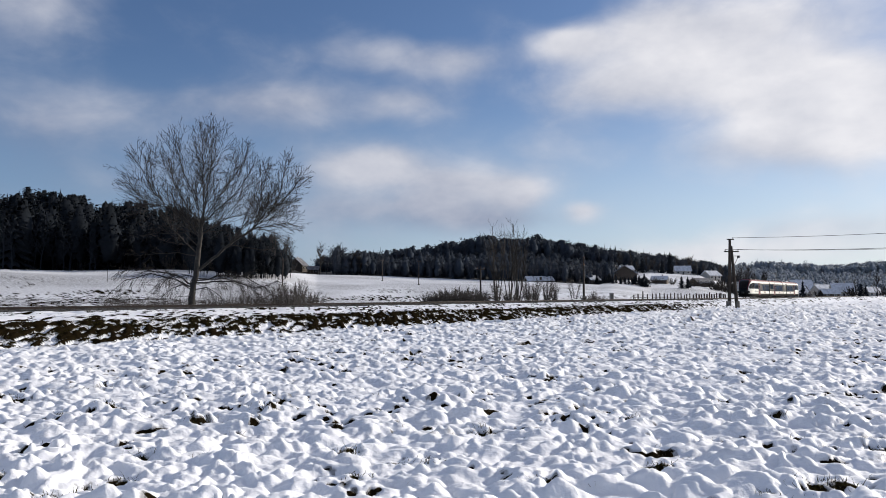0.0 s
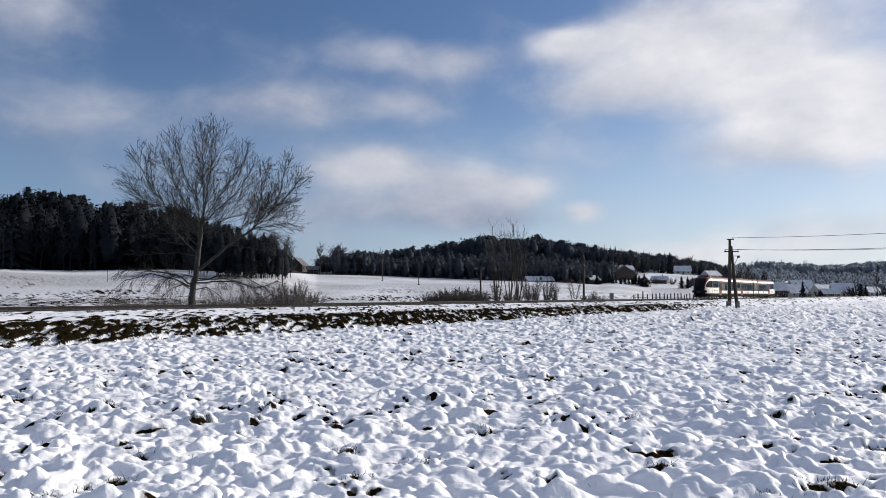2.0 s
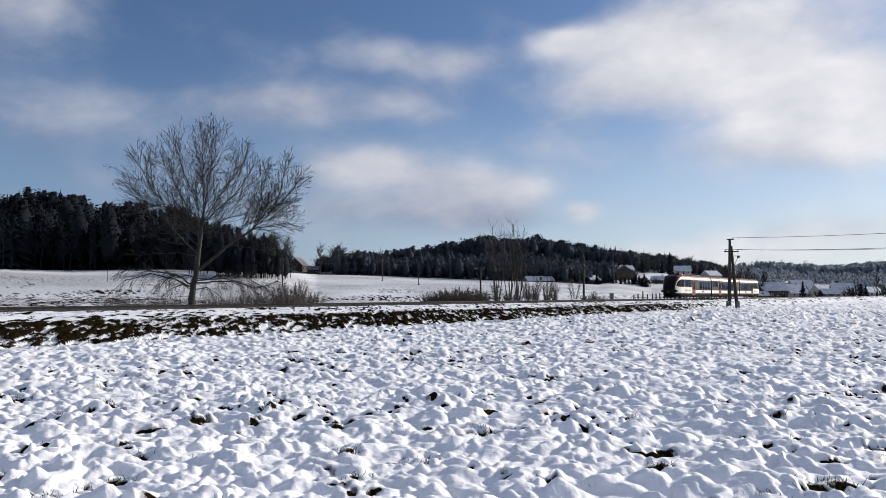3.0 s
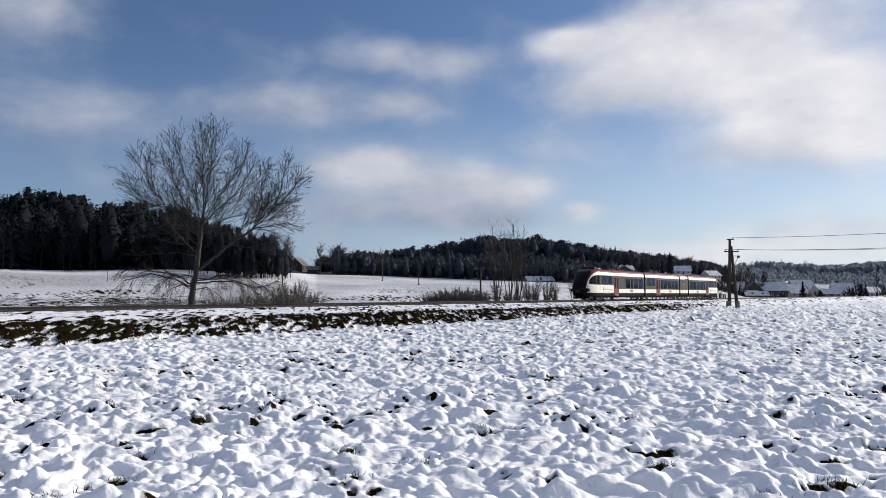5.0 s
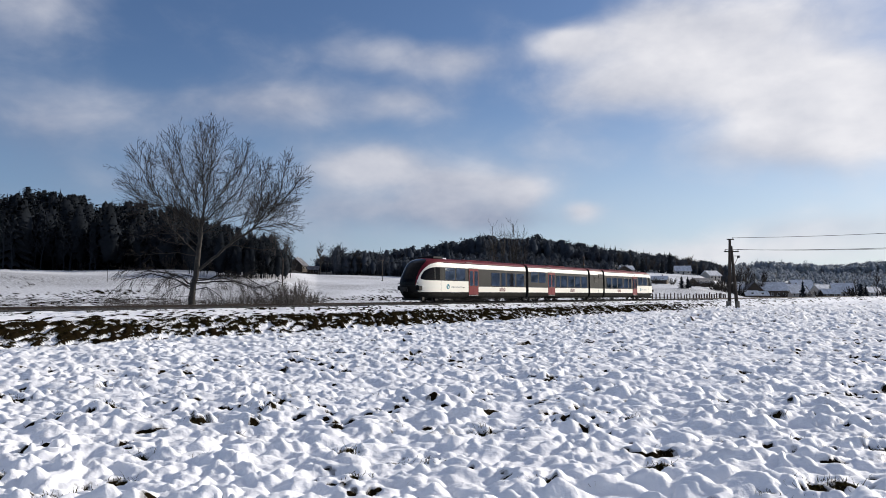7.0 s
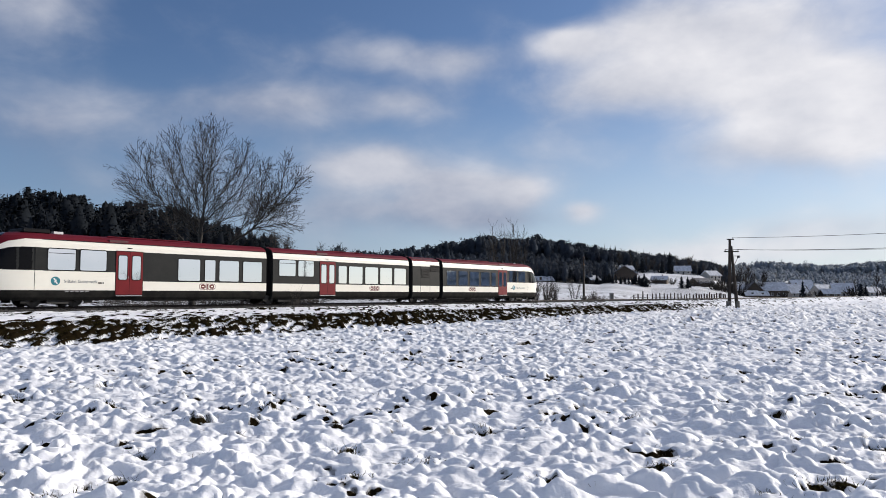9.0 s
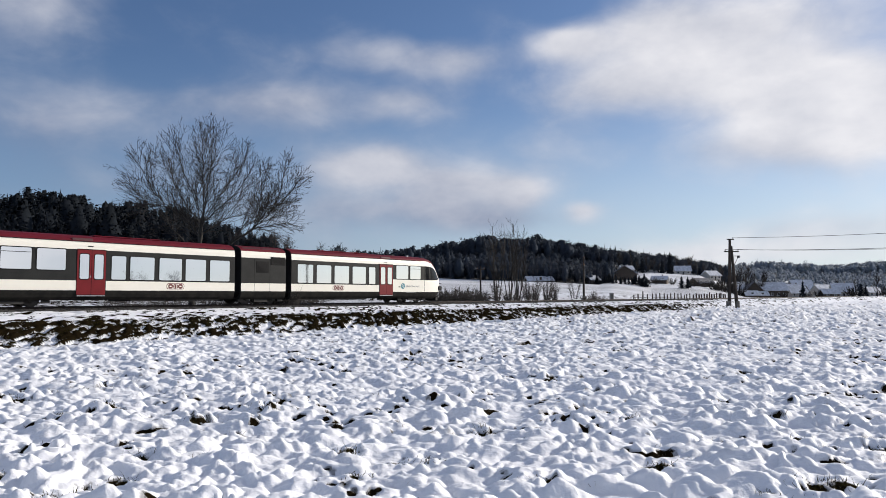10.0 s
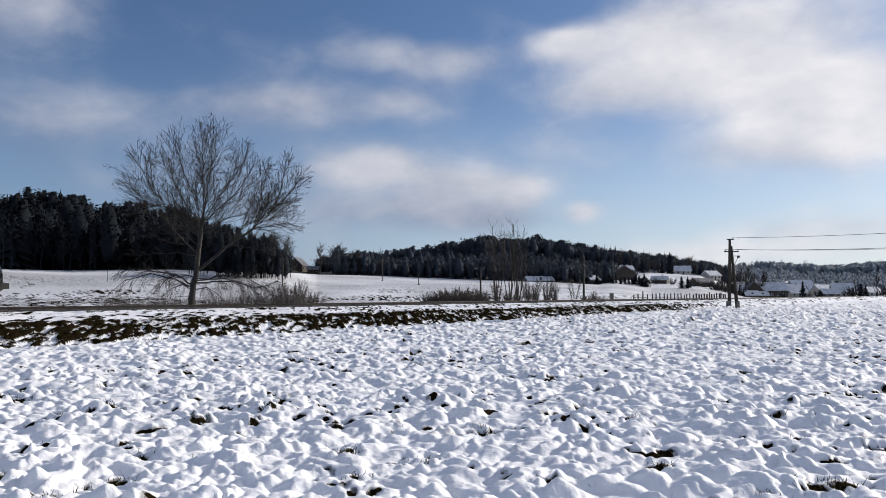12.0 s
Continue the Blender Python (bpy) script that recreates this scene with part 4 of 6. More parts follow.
def build_big_tree():
    """The old bare tree behind the track: main limbs laid out in plan, branches grown into the crown's lobes."""
    rng = np.random.default_rng(12)
    depth = 52.0
    m = depth / F
    base_x, base_y = (339 - 784) * m, depth
    base_z = ground_z(base_x, base_y) - 0.15
    thing = tagged(new("tree"), "large bare tree with spreading limbs and fine twigs behind the track", "tree")

    def spot(x, y, back=0.0):
        return np.array([(x - 339) * m, back, (547 - y) * m])

    pts, parents = [], []

    def line(points, start, sway):
        """A limb through places of the plan from an existing node; returns its nodes."""
        ids = []
        prev, here = start, (pts[start] if start >= 0 else spot(*points[0], 0) + np.array([0, 0, -0.3]))
        back0 = here[1]
        total = len(points)
        if start < 0:
            pts.append(here)
            parents.append(-1)
            prev = 0
            ids.append(0)
        for i, (x, y) in enumerate(points):
            goal = spot(x, y, back0 + sway * ((i + 1) / total) ** 1.3)
            n = max(1, int(np.linalg.norm(goal - here) / 0.34))
            for k in range(1, n + 1):
                q = here + (goal - here) * k / n + (rng.normal(0, 0.03, 3) if k < n else 0)
                pts.append(q)
                parents.append(prev)
                prev = len(pts) - 1
                ids.append(prev)
            here = goal
        return ids

    def at(ids, x, y):
        q = spot(x, y)
        return min(ids, key=lambda k: abs(pts[k][0] - q[0]) + abs(pts[k][2] - q[2]))

    stem = line([(339, 545), (340, 520), (342, 495), (347, 470), (350, 440), (353, 410), (355, 385), (357, 370)], -1, 0.0)
    trunk_n = len(pts)
    for a, points, sway in (((357, 370), [(356, 330), (353, 290), (351, 245)], 0.3), ((357, 370), [(366, 325), (375, 285), (380, 250)], -1.2), ((355, 385), [(380, 340), (403, 300), (420, 268)], 1.0),
                            ((355, 385), [(395, 350), (430, 320), (452, 290)], -1.4), ((357, 370), [(340, 330), (325, 295), (318, 262)], -0.8), ((355, 380), [(325, 350), (298, 310), (285, 275)], 1.2),
                            ((353, 410), [(310, 365), (275, 330), (255, 285)], -1.2), ((350, 440), [(305, 395), (265, 355), (232, 325)], 0.5), ((352, 415), [(335, 385), (300, 352), (250, 345), (225, 345)], 1.6),
                            ((347, 474), [(375, 445), (410, 415), (445, 392)], 0.2), ((353, 405), [(400, 370), (450, 358)], 1.6)):
        ids = line(points, at(stem, *a), sway)
        if points[-1] == (445, 392):
            for tail, sw in (([(470, 368), (488, 335), (496, 290)], 0.6), ([(470, 360), (500, 345), (525, 318)], -1.0), ([(480, 385), (505, 380), (520, 385)], 0.8), ([(465, 350), (470, 310)], -1.8), ([(475, 395), (500, 415)], -0.5)):
                line(tail, ids[-1], sw)
            line([(430, 380), (465, 375), (490, 362)], ids[len(ids) // 2], 1.5)
            line([(430, 425), (470, 432)], ids[len(ids) // 2], -1.2)
    # the crown's lobes: plan place, half width, half height, half depth
    lobes = np.array([(360, 290, 90, 96, 3.3), (262, 302, 56, 68, 2.6), (228, 330, 36, 46, 1.8), (492, 322, 56, 66, 2.6), (515, 340, 36, 48, 1.8), (330, 355, 84, 50, 2.8), (425, 350, 84, 56, 2.8), (475, 405, 52, 30, 1.8), (262, 395, 52, 42, 1.8)])

    def inside(q):
        x, y = q[0] / m + 339, 547 - q[2] / m
        return bool((((x - lobes[:, 0]) / lobes[:, 2]) ** 2 + ((y - lobes[:, 1]) / lobes[:, 3]) ** 2 + (q[1] / lobes[:, 4]) ** 2 < 1.0).any())

    trunk, limbs, twigs = [], [], []

    def grow(start, way, length, r0, level):
        """A shoot that runs outwards until it leaves the crown, with side shoots to alternate sides."""
        step = 0.24 if level < 3 else 0.16
        n = max(2, int(length / step))
        q, d = np.array(start), unit(np.array(way))
        sign = 1 if rng.random() < 0.5 else -1
        since = rng.uniform(0, 0.3)
        axis = unit(np.cross(d, rng.normal(0, 1, 3)))
        for i in range(n):
            d = unit(d + rng.normal(0, 0.075, 3) + np.array([0, 0, 0.035]))
            nxt = q + d * step
            if not inside(nxt) and (i > 1 or level > 1) and rng.random() < 0.6:
                n = min(n, i + 2)
            ra, rb = r0 + (0.0090 - r0) * i / n, r0 + (0.0090 - r0) * min(1, (i + 1) / n)
            (limbs if rb > 0.02 else twigs).append((*q, *nxt, ra, rb))
            since += step
            if level < 4 and i < n - 1 and since > (0.34, 0.30, 0.24, 0.20)[level - 1] * rng.uniform(0.7, 1.3):
                since = 0.0
                sign = -sign
                turn = rng.uniform(0.5, 0.9)
                side = unit(np.cross(d, axis) * sign + 0.6 * rng.normal(0, 1, 3))
                side = unit(side - d * float(side @ d))
                grow(nxt, d * math.cos(turn) + side * math.sin(turn), (n - i) * step * rng.uniform(0.4, 0.75) + (0.25 if level < 3 else 0.1), max(0.0115, rb * 0.62), level + 1)
            q = nxt
            if i >= n - 1:
                break

    # thickness of trunk and main limbs by what each piece carries
    P, par = np.array(pts), np.array(parents)
    load = np.zeros(len(P))
    kids = np.zeros(len(P), dtype=int)
    for k in range(len(P) - 1, 0, -1):
        load[k] += 1.0 if kids[k] == 0 else 0.14
        load[par[k]] += load[k]
        kids[par[k]] += 1
    rad = 0.023 * np.maximum(load, 1) ** 0.55
    for k in range(1, len(P)):
        ra, rb = min(rad[par[k]], rad[k] * 1.2), rad[k]
        if k < trunk_n:
            ra, rb = np.interp([P[par[k]][2], P[k][2]], [0, 1.0, 3, 7.5], [0.33, 0.24, 0.20, 0.12])
            if P[k][2] < 5.4:
                trunk.append((*P[par[k]], *P[k], ra, rb))
                continue
        (trunk if k < trunk_n else limbs).append((*P[par[k]], *P[k], ra, rb))
        along = unit(P[k] - P[par[k]])
        if kids[k] == 0:
            for _ in range(3):
                grow(P[k], along + 0.25 * rng.normal(0, 1, 3), rng.uniform(1.8, 3.0), rad[k] * 0.7, 2)
        for _ in range(0 if kids[k] == 0 or P[k][2] < 5.0 else (2 if rng.random() < 0.75 else 1)):
            side = unit(np.cross(along, rng.normal(0, 1, 3)))
            turn = rng.uniform(0.45, 0.8)
            grow(P[k], along * math.cos(turn) + side * math.sin(turn) + np.array([0, 0, 0.1]), rng.uniform(1.3, 3.3), min(0.028, rad[k] * 0.5), 2)
    # the low boughs that arch down to the reeds
    for points, sway, r in (([(345, 492), (322, 480), (290, 470), (250, 465), (197, 464)], 0.6, 0.075), ([(343, 498), (315, 482), (275, 472), (235, 485), (212, 508)], -0.9, 0.065), ([(345, 488), (380, 486), (425, 487), (460, 497), (498, 488)], -0.6, 0.07),
                            ([(347, 484), (385, 474), (430, 478), (462, 497), (478, 520)], 0.9, 0.065), ([(350, 440), (312, 434), (268, 436), (212, 437)], 0.4, 0.04), ([(345, 500), (372, 496), (398, 508), (420, 530)], -1.2, 0.045),
                            ([(342, 502), (318, 490), (288, 498), (264, 524)], 1.2, 0.045), ([(352, 425), (330, 400), (290, 402), (258, 412)], -0.9, 0.045), ([(346, 478), (320, 474), (280, 476), (240, 498)], 1.8, 0.05), ([(346, 480), (390, 480), (420, 492), (446, 520)], 1.8, 0.05)):
        bough = [spot(x, y, sway * (i / (len(points) - 1)) * 2.0) for i, (x, y) in enumerate(points)]
        for i in range(len(bough) - 1):
            f0, f1 = 1 - 0.85 * i / (len(bough) - 1), 1 - 0.85 * (i + 1) / (len(bough) - 1)
            mid = (bough[i] + bough[i + 1]) / 2 + rng.normal(0, 0.05, 3)
            limbs += [(*bough[i], *mid, r * f0, r * (f0 + f1) / 2), (*mid, *bough[i + 1], r * (f0 + f1) / 2, r * f1)]
        low = points[-1][1] > 440
        for b in ramify(rng, bough, 0.17 if low else 0.4, 1.35 if low else 0.8, 0.7, 0.015, -0.22 if low else -0.05, 0.12, twigs, 0.18, 0.35):
            for c in ramify(rng, b, 0.22, 0.70, 0.6, 0.010, -0.20, 0.13, twigs, 0.15, 0.4):
                ramify(rng, c, 0.22, 0.34, 0.6, 0.008, -0.15, 0.14, twigs, 0.25, 0.4)
    part("trunk", tube_mesh("trunk", trunk, BARK, 12), None, thing, "grey-brown bark trunk")
    tagged(part("limb", tube_mesh("limb", limbs, BARK, 6), None, thing, "spreading grey-brown limbs"), kind="stuff")
    tagged(part("crown", tube_mesh("crown", twigs, TWIG, 3), None, thing, "crown of fine bare twigs"), kind="stuff")
    thing.location = (base_x, base_y, base_z)


build_big_tree()


def bare_tree_mesh(seed, height=10.0, stems=1, spread=0.5, twig_r=0.02, dens=1.0, trunk_part=0.3, lift=0.12, reach=0.6, bark=None, twig=None):
    """Trunk and crown meshes of a bare broadleaf tree or a many-stemmed shrub of unit layout."""
    rng = np.random.default_rng(seed)
    trunk, twigs = [], []
    for k in range(stems):
        ang = rng.uniform(0, 6.28)
        lean = (0.05 if stems == 1 else spread * rng.uniform(0.1, 0.8))
        way = (math.cos(ang) * lean, math.sin(ang) * lean, 1)
        off = (0, 0, 0) if stems == 1 else (math.cos(ang) * 0.1 * height * spread * rng.random(), math.sin(ang) * 0.1 * height * spread * rng.random(), 0)
        h = height * (1 if stems == 1 else rng.uniform(0.7, 1.0))
        pts = shoot(rng, off, way, h * 0.95, 0.022 * h if stems == 1 else 0.0065 * h, 0.15 * twig_r + 0.004, 7, 0.05, 0.05, trunk)
        first = ramify(rng, pts, h * 0.045 / dens, h * 0.42 * (spread * 1.6 if stems == 1 else reach), 0.75 if stems == 1 else 0.4, twig_r * 1.4, lift, 0.08, twigs, trunk_part, 0.6)
        for b in first:
            second = ramify(rng, b, h * 0.05 / dens, h * 0.14, 0.6, twig_r * 0.8, lift * 0.6, 0.1, twigs, 0.2, 0.4)
            if dens > 1.1:
                for c in second:
                    ramify(rng, c, h * 0.07, h * 0.06, 0.6, twig_r * 0.5, lift * 0.4, 0.12, twigs, 0.2, 0.4)
    return tube_mesh("trunk", trunk, bark or BARK, 6), tube_mesh("crown", twigs, twig or TWIG, 3)


def place(px, depth, sink=0.1):
    x = (px - 784) * depth / F
    return x, depth, ground_z(x, depth) - sink


def bare_tree(name, label, category, px, depth, meshes, turn=0.0, size=1.0):
    thing = tagged(new(name), label, category)
    part("trunk", meshes[0], None, thing)
    tagged(part("crown", meshes[1], None, thing), kind="stuff")
    thing.matrix_basis = Matrix.Translation(place(px, depth)) @ Matrix.Rotation(turn, 4, "Z") @ Matrix.Diagonal((size, size, size, 1))
    return thing


def spruce_mesh(seed, layers=11, points=11):
    """A spruce one metre high: drooping whorls of branch clumps with gaps between them."""
    rng = np.random.default_rng(seed)
    co, tri = [], []
    gap = 0.84 / (layers - 1)
    for i in range(layers):
        q = i / (layers - 1)
        z = 0.10 + 0.84 * q ** 0.92
        r = 0.21 * (1 - q) ** 0.68 + 0.012
        n = max(5, int(points * (1 - 0.5 * q)))
        a0 = rng.uniform(0, 6.28)
        for k in range(n):
            a = a0 + 6.283 * k / n + rng.normal(0, 0.12)
            rr = r * rng.uniform(0.65, 1.2)
            w = 0.85 * 3.14 / n * 1.25
            zz = z + rng.normal(0, 0.012)
            tip = (rr * math.cos(a), rr * math.sin(a), zz - 0.35 * gap - 0.2 * rr)
            l = (0.55 * rr * math.cos(a - w), 0.55 * rr * math.sin(a - w), zz - 0.25 * gap)
            m = (0.55 * rr * math.cos(a + w), 0.55 * rr * math.sin(a + w), zz - 0.25 * gap)
            top = (0, 0, zz + 1.1 * gap * (1 - 0.4 * q))
            mid = (0.5 * rr * math.cos(a), 0.5 * rr * math.sin(a), zz + 0.12 * gap)
            b = len(co)
            co += [tip, l, m, top, mid]
            tri += [(b, b + 2, b + 4), (b + 1, b, b + 4), (b + 4, b + 2, b + 3), (b + 1, b + 4, b + 3), (b + 1, b + 2, b)]
    return np.array(co), np.array(tri)


def scatter(name, label, templates, spots, mat, category="woods", soft=False):
    """Many far trees as one piece of woodland: spots are x, y, z, height, turn, width."""
    cos, fs, base, ways = [], [], 0, []
    spots = np.asarray(spots)
    pick = np.arange(len(spots)) % len(templates)
    for k, (co, fa) in enumerate(templates):
        sp = spots[pick == k]
        if not len(sp):
            continue
        c, s = np.cos(sp[:, 4])[:, None], np.sin(sp[:, 4])[:, None]
        x = (co[None, :, 0] * c - co[None, :, 1] * s) * (sp[:, 3] * sp[:, 5])[:, None] + sp[:, 0:1]
        y = (co[None, :, 0] * s + co[None, :, 1] * c) * (sp[:, 3] * sp[:, 5])[:, None] + sp[:, 1:2]
        z = co[None, :, 2] * sp[:, 3][:, None] + sp[:, 2:3]
        cos.append(np.stack([x, y, z], axis=2).reshape(-1, 3))
        fs.append((fa[None] + len(co) * np.arange(len(sp))[:, None, None]).reshape(-1, fa.shape[1]) + base)
        base += len(co) * len(sp)
        if soft:
            out = (co - np.array((0, 0, 0.40))) * np.array((1.0, 1.0, 0.25))
            out /= np.maximum(np.linalg.norm(out, axis=1, keepdims=True), 1e-6)
            way = np.stack([out[None, :, 0] * c - out[None, :, 1] * s, out[None, :, 0] * s + out[None, :, 1] * c, np.broadcast_to(out[None, :, 2], (len(sp), len(co)))], axis=2)
            ways.append(way.reshape(-1, 3))
    me = quads(name, np.concatenate(cos), np.concatenate(fs), mat, smooth=soft)
    if soft:
        me.normals_split_custom_set_from_vertices(np.concatenate(ways))
    ob = new(name, me)
    return tagged(ob, label, category, kind="stuff")


def clump_mesh(seed, leaves=130, pine=False):
    """A rounded or flat-topped forest tree one metre high: a stem with many small ragged clumps of needles or twigs."""
    rng = np.random.default_rng(seed)
    lumps = [(rng.normal(0, 0.09), rng.normal(0, 0.09), rng.uniform(0.22 if not pine else 0.5, 0.86), rng.uniform(0.09, 0.16)) for _ in range(12)] + [(0, 0, 0.86, 0.12)]
    co, tri = [], []
    for i in range(leaves):
        cx, cy, cz, r = lumps[i % len(lumps)]
        v = rng.normal(0, 1, 3)
        v = v / np.linalg.norm(v) * r * rng.random() ** 0.3
        c = np.array([cx, cy, cz]) + v * np.array([1.0, 1.0, 0.75])
        size = rng.uniform(0.5, 1.0) * 0.36 / math.sqrt(leaves)
        a = unit(rng.normal(0, 1, 3)) * size
        b = unit(np.cross(a, rng.normal(0, 1, 3))) * size
        k = len(co)
        co += [c + a, c + b, c - a * rng.uniform(0.5, 1.1), c - b]
        tri += [(k, k + 1, k + 2), (k, k + 2, k + 3)]
    rings, spokes = 7, 9
    k = len(co)
    low = 0.5 if pine else 0.14
    for i in range(rings):
        f = i / (rings - 1)
        for j in range(spokes):
            a = 6.283 * (j + 0.5 * (i % 2)) / spokes
            r = (0.02 + (0.05 if pine else 0.085) * math.sin(math.pi * min(0.97, f * 0.9 + 0.12)) ** 0.8) * rng.uniform(0.35, 1.25)
            co.append(np.array((r * math.cos(a), r * math.sin(a), low + (0.93 - low) * f + rng.normal(0, 0.018))))
    for i in range(rings - 1):
        for j in range(spokes):
            a, b = k + i * spokes + j, k + i * spokes + (j + 1) % spokes
            tri += [(a, b, b + spokes), (a, b + spokes, a + spokes)]
    for x, y in ((0.012, 0), (-0.006, 0.01)):
        k = len(co)
        co += [np.array((x, y, 0)), np.array((-x, -y, 0)), np.array((0, 0, 0.8))]
        tri.append((k, k + 1, k + 2))
    return np.array(co), np.array(tri)


SPRUCES = [spruce_mesh(s) for s in (1, 2, 3, 4)]
SPRUCES_FAR = [spruce_mesh(s, 6, 6) for s in (5, 6, 7)]
SPRUCES_TINY = [spruce_mesh(s, 4, 6) for s in (8, 9)]
CLUMPS = [clump_mesh(s, 380, s % 2 == 0) for s in (11, 12, 13, 14, 15)]
CLUMPS_FAR = [clump_mesh(s, 170) for s in (16, 17, 18, 19)]
CLUMPS_TINY = [clump_mesh(s, 60) for s in (20, 21, 22)]


def far_broadleaf(seed, twig=0.006, dens=1.0):
    """A bare tree of unit height for woodland, as triangles."""
    rng = np.random.default_rng(seed)
    out = []
    pts = shoot(rng, (0, 0, 0), (0, 0, 1), 0.92, 0.014, 0.003, 5, 0.02, 0.06, out)
    for b in ramify(rng, pts, 0.045 / dens, 0.40, 0.7, twig, 0.14, 0.1, out, 0.28, 0.6):
        for c in ramify(rng, b, 0.055 / dens, 0.16, 0.6, twig * 0.7, 0.1, 0.12, out, 0.2, 0.4):
            if dens > 0.9:
                ramify(rng, c, 0.05, 0.07, 0.6, twig * 0.5, 0.05, 0.12, out, 0.3, 0.4)
    co, fq = tubes(out, 3)
    return co, fq


BROADS = [far_broadleaf(s, 0.007, 0.8) for s in (1, 2)]
BROADS_FAR = [far_broadleaf(s, 0.010, 0.6) for s in (3, 4, 5)]


def wood_spots(rng, n, px0, px1, near, far, heights, width=1.0):
    """Spots over a stretch of bearing, from the wood's edge backwards."""
    px = rng.uniform(px0, px1, n)
    q = rng.random(n) ** 1.3
    d = column(px, 1) + near + q * far if near < 400 else near + q * far
    x = (px - 784) * d / F
    z = terrain(x, d) - 0.4
    h = np.interp(px, heights[0], heights[1]) * rng.uniform(0.66, 1.04, n) * (0.84 + 0.34 * vnoise(px / 14, d / 60, 83))
    return np.stack([x, d, z, h, rng.uniform(0, 6.28, n), width * rng.uniform(0.8, 1.25, n)], axis=1)


def build_woods():
    rng = np.random.default_rng(77)
    left_h = ([-250, 0, 100, 200, 300, 400, 480], [27, 26, 26.5, 24, 21, 16, 11])
    scatter("mixed_wood", "dark dense pine and spruce wood on the snowy hillside", CLUMPS, wood_spots(rng, 620, -260, 490, 6, 190, left_h, 1.25), NEEDLE, soft=True)
    scatter("spruce_wood", "dark spruces among the pines on the snowy hillside", SPRUCES, wood_spots(rng, 150, -260, 490, 10, 190, left_h, 1.25), NEEDLE)
    scatter("bare_wood", "leafless broadleaf trees along the dark wood's edge", BROADS, wood_spots(rng, 240, -200, 515, 2, 60, ([-250, 300, 420, 500], [20, 17, 15, 12])), NEEDLE)
    spur = wood_spots(rng, 60, 385, 505, -45, 45, ([380, 440, 500], [13, 13, 9]), 1.3)
    scatter("mixed_wood", "dark spur of trees reaching down the snowy slope", CLUMPS, spur, NEEDLE, soft=True)
    scatter("bare_wood", "leafless bushes before the spruce spur", BROADS, wood_spots(rng, 70, 330, 515, -42, 40, ([330, 440, 515], [9, 12, 9])), NEEDLE)
    mid_h = ([540, 600, 660, 700, 800, 950, 1080], [11, 14, 12, 11, 11, 11, 10])
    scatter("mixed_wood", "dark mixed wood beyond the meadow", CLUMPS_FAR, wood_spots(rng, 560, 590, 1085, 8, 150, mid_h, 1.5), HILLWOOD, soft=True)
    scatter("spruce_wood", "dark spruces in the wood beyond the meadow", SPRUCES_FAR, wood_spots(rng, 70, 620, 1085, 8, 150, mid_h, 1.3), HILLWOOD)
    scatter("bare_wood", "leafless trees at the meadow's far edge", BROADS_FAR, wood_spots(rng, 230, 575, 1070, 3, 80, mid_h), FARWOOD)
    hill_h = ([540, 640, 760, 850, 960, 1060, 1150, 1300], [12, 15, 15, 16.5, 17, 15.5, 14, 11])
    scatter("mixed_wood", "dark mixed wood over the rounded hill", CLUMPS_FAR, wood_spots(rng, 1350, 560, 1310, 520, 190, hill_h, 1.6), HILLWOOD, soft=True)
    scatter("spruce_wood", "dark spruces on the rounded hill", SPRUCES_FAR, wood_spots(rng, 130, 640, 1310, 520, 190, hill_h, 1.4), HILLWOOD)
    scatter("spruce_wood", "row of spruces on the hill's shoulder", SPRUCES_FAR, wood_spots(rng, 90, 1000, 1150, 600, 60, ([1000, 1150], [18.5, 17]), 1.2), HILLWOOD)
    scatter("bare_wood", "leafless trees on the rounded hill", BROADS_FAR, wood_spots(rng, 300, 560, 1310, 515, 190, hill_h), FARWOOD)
    # ridge and copses carry their haze in the material's colour
    scatter("mixed_wood", "distant wood on the low ridge, haze put into its colour", CLUMPS_TINY, wood_spots(rng, 1700, 1230, 1800, 1080, 330, ([1240, 1800], [17, 20]), 2.2), HAZEWOOD, soft=True)
    scatter("bare_wood", "distant leafless wood on the low ridge, haze put into its colour", BROADS_FAR, wood_spots(rng, 200, 1240, 1800, 1080, 260, ([1240, 1800], [18, 21]), 1.2), HAZEWOOD)
    scatter("mixed_wood", "copses behind the village, haze put into their colour", CLUMPS_TINY, wood_spots(rng, 1100, 1290, 1800, 620, 470, ([1300, 1420, 1800], [11, 9, 11]), 2.0), HAZEWOOD, soft=True)
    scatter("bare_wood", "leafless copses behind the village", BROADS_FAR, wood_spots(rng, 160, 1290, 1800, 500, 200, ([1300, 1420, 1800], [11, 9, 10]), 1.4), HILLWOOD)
    # a row of bare trees along the lane beside the field, seen mirrored in the railcar's windows
    n = 70
    b = np.radians(rng.uniform(78, 128, n))
    r = rng.uniform(140, 190, n)
    spots = np.stack([r * np.sin(b), r * np.cos(b), np.full(n, -0.2), rng.uniform(4, 9.5, n) * (0.45 + 0.55 * vnoise(b * 9, b * 0, 91)), rng.uniform(0, 6, n), rng.uniform(0.9, 1.3, n)], axis=1)
    scatter("bare_wood", "row of leafless trees along the lane", BROADS, spots, FARWOOD)
    # the same low wooded ridge goes on, unseen, round the valley behind the field; its taller near arc is added to
    # darken the window reflections
    b = np.radians(np.concatenate([rng.uniform(38, 68, 900), rng.uniform(68, 315, 450)]))
    near = np.degrees(b) < 68
    r = np.where(near, rng.uniform(520, 640, len(b)), rng.uniform(1000, 1250, len(b)))
    x, y = r * np.sin(b), r * np.cos(b)
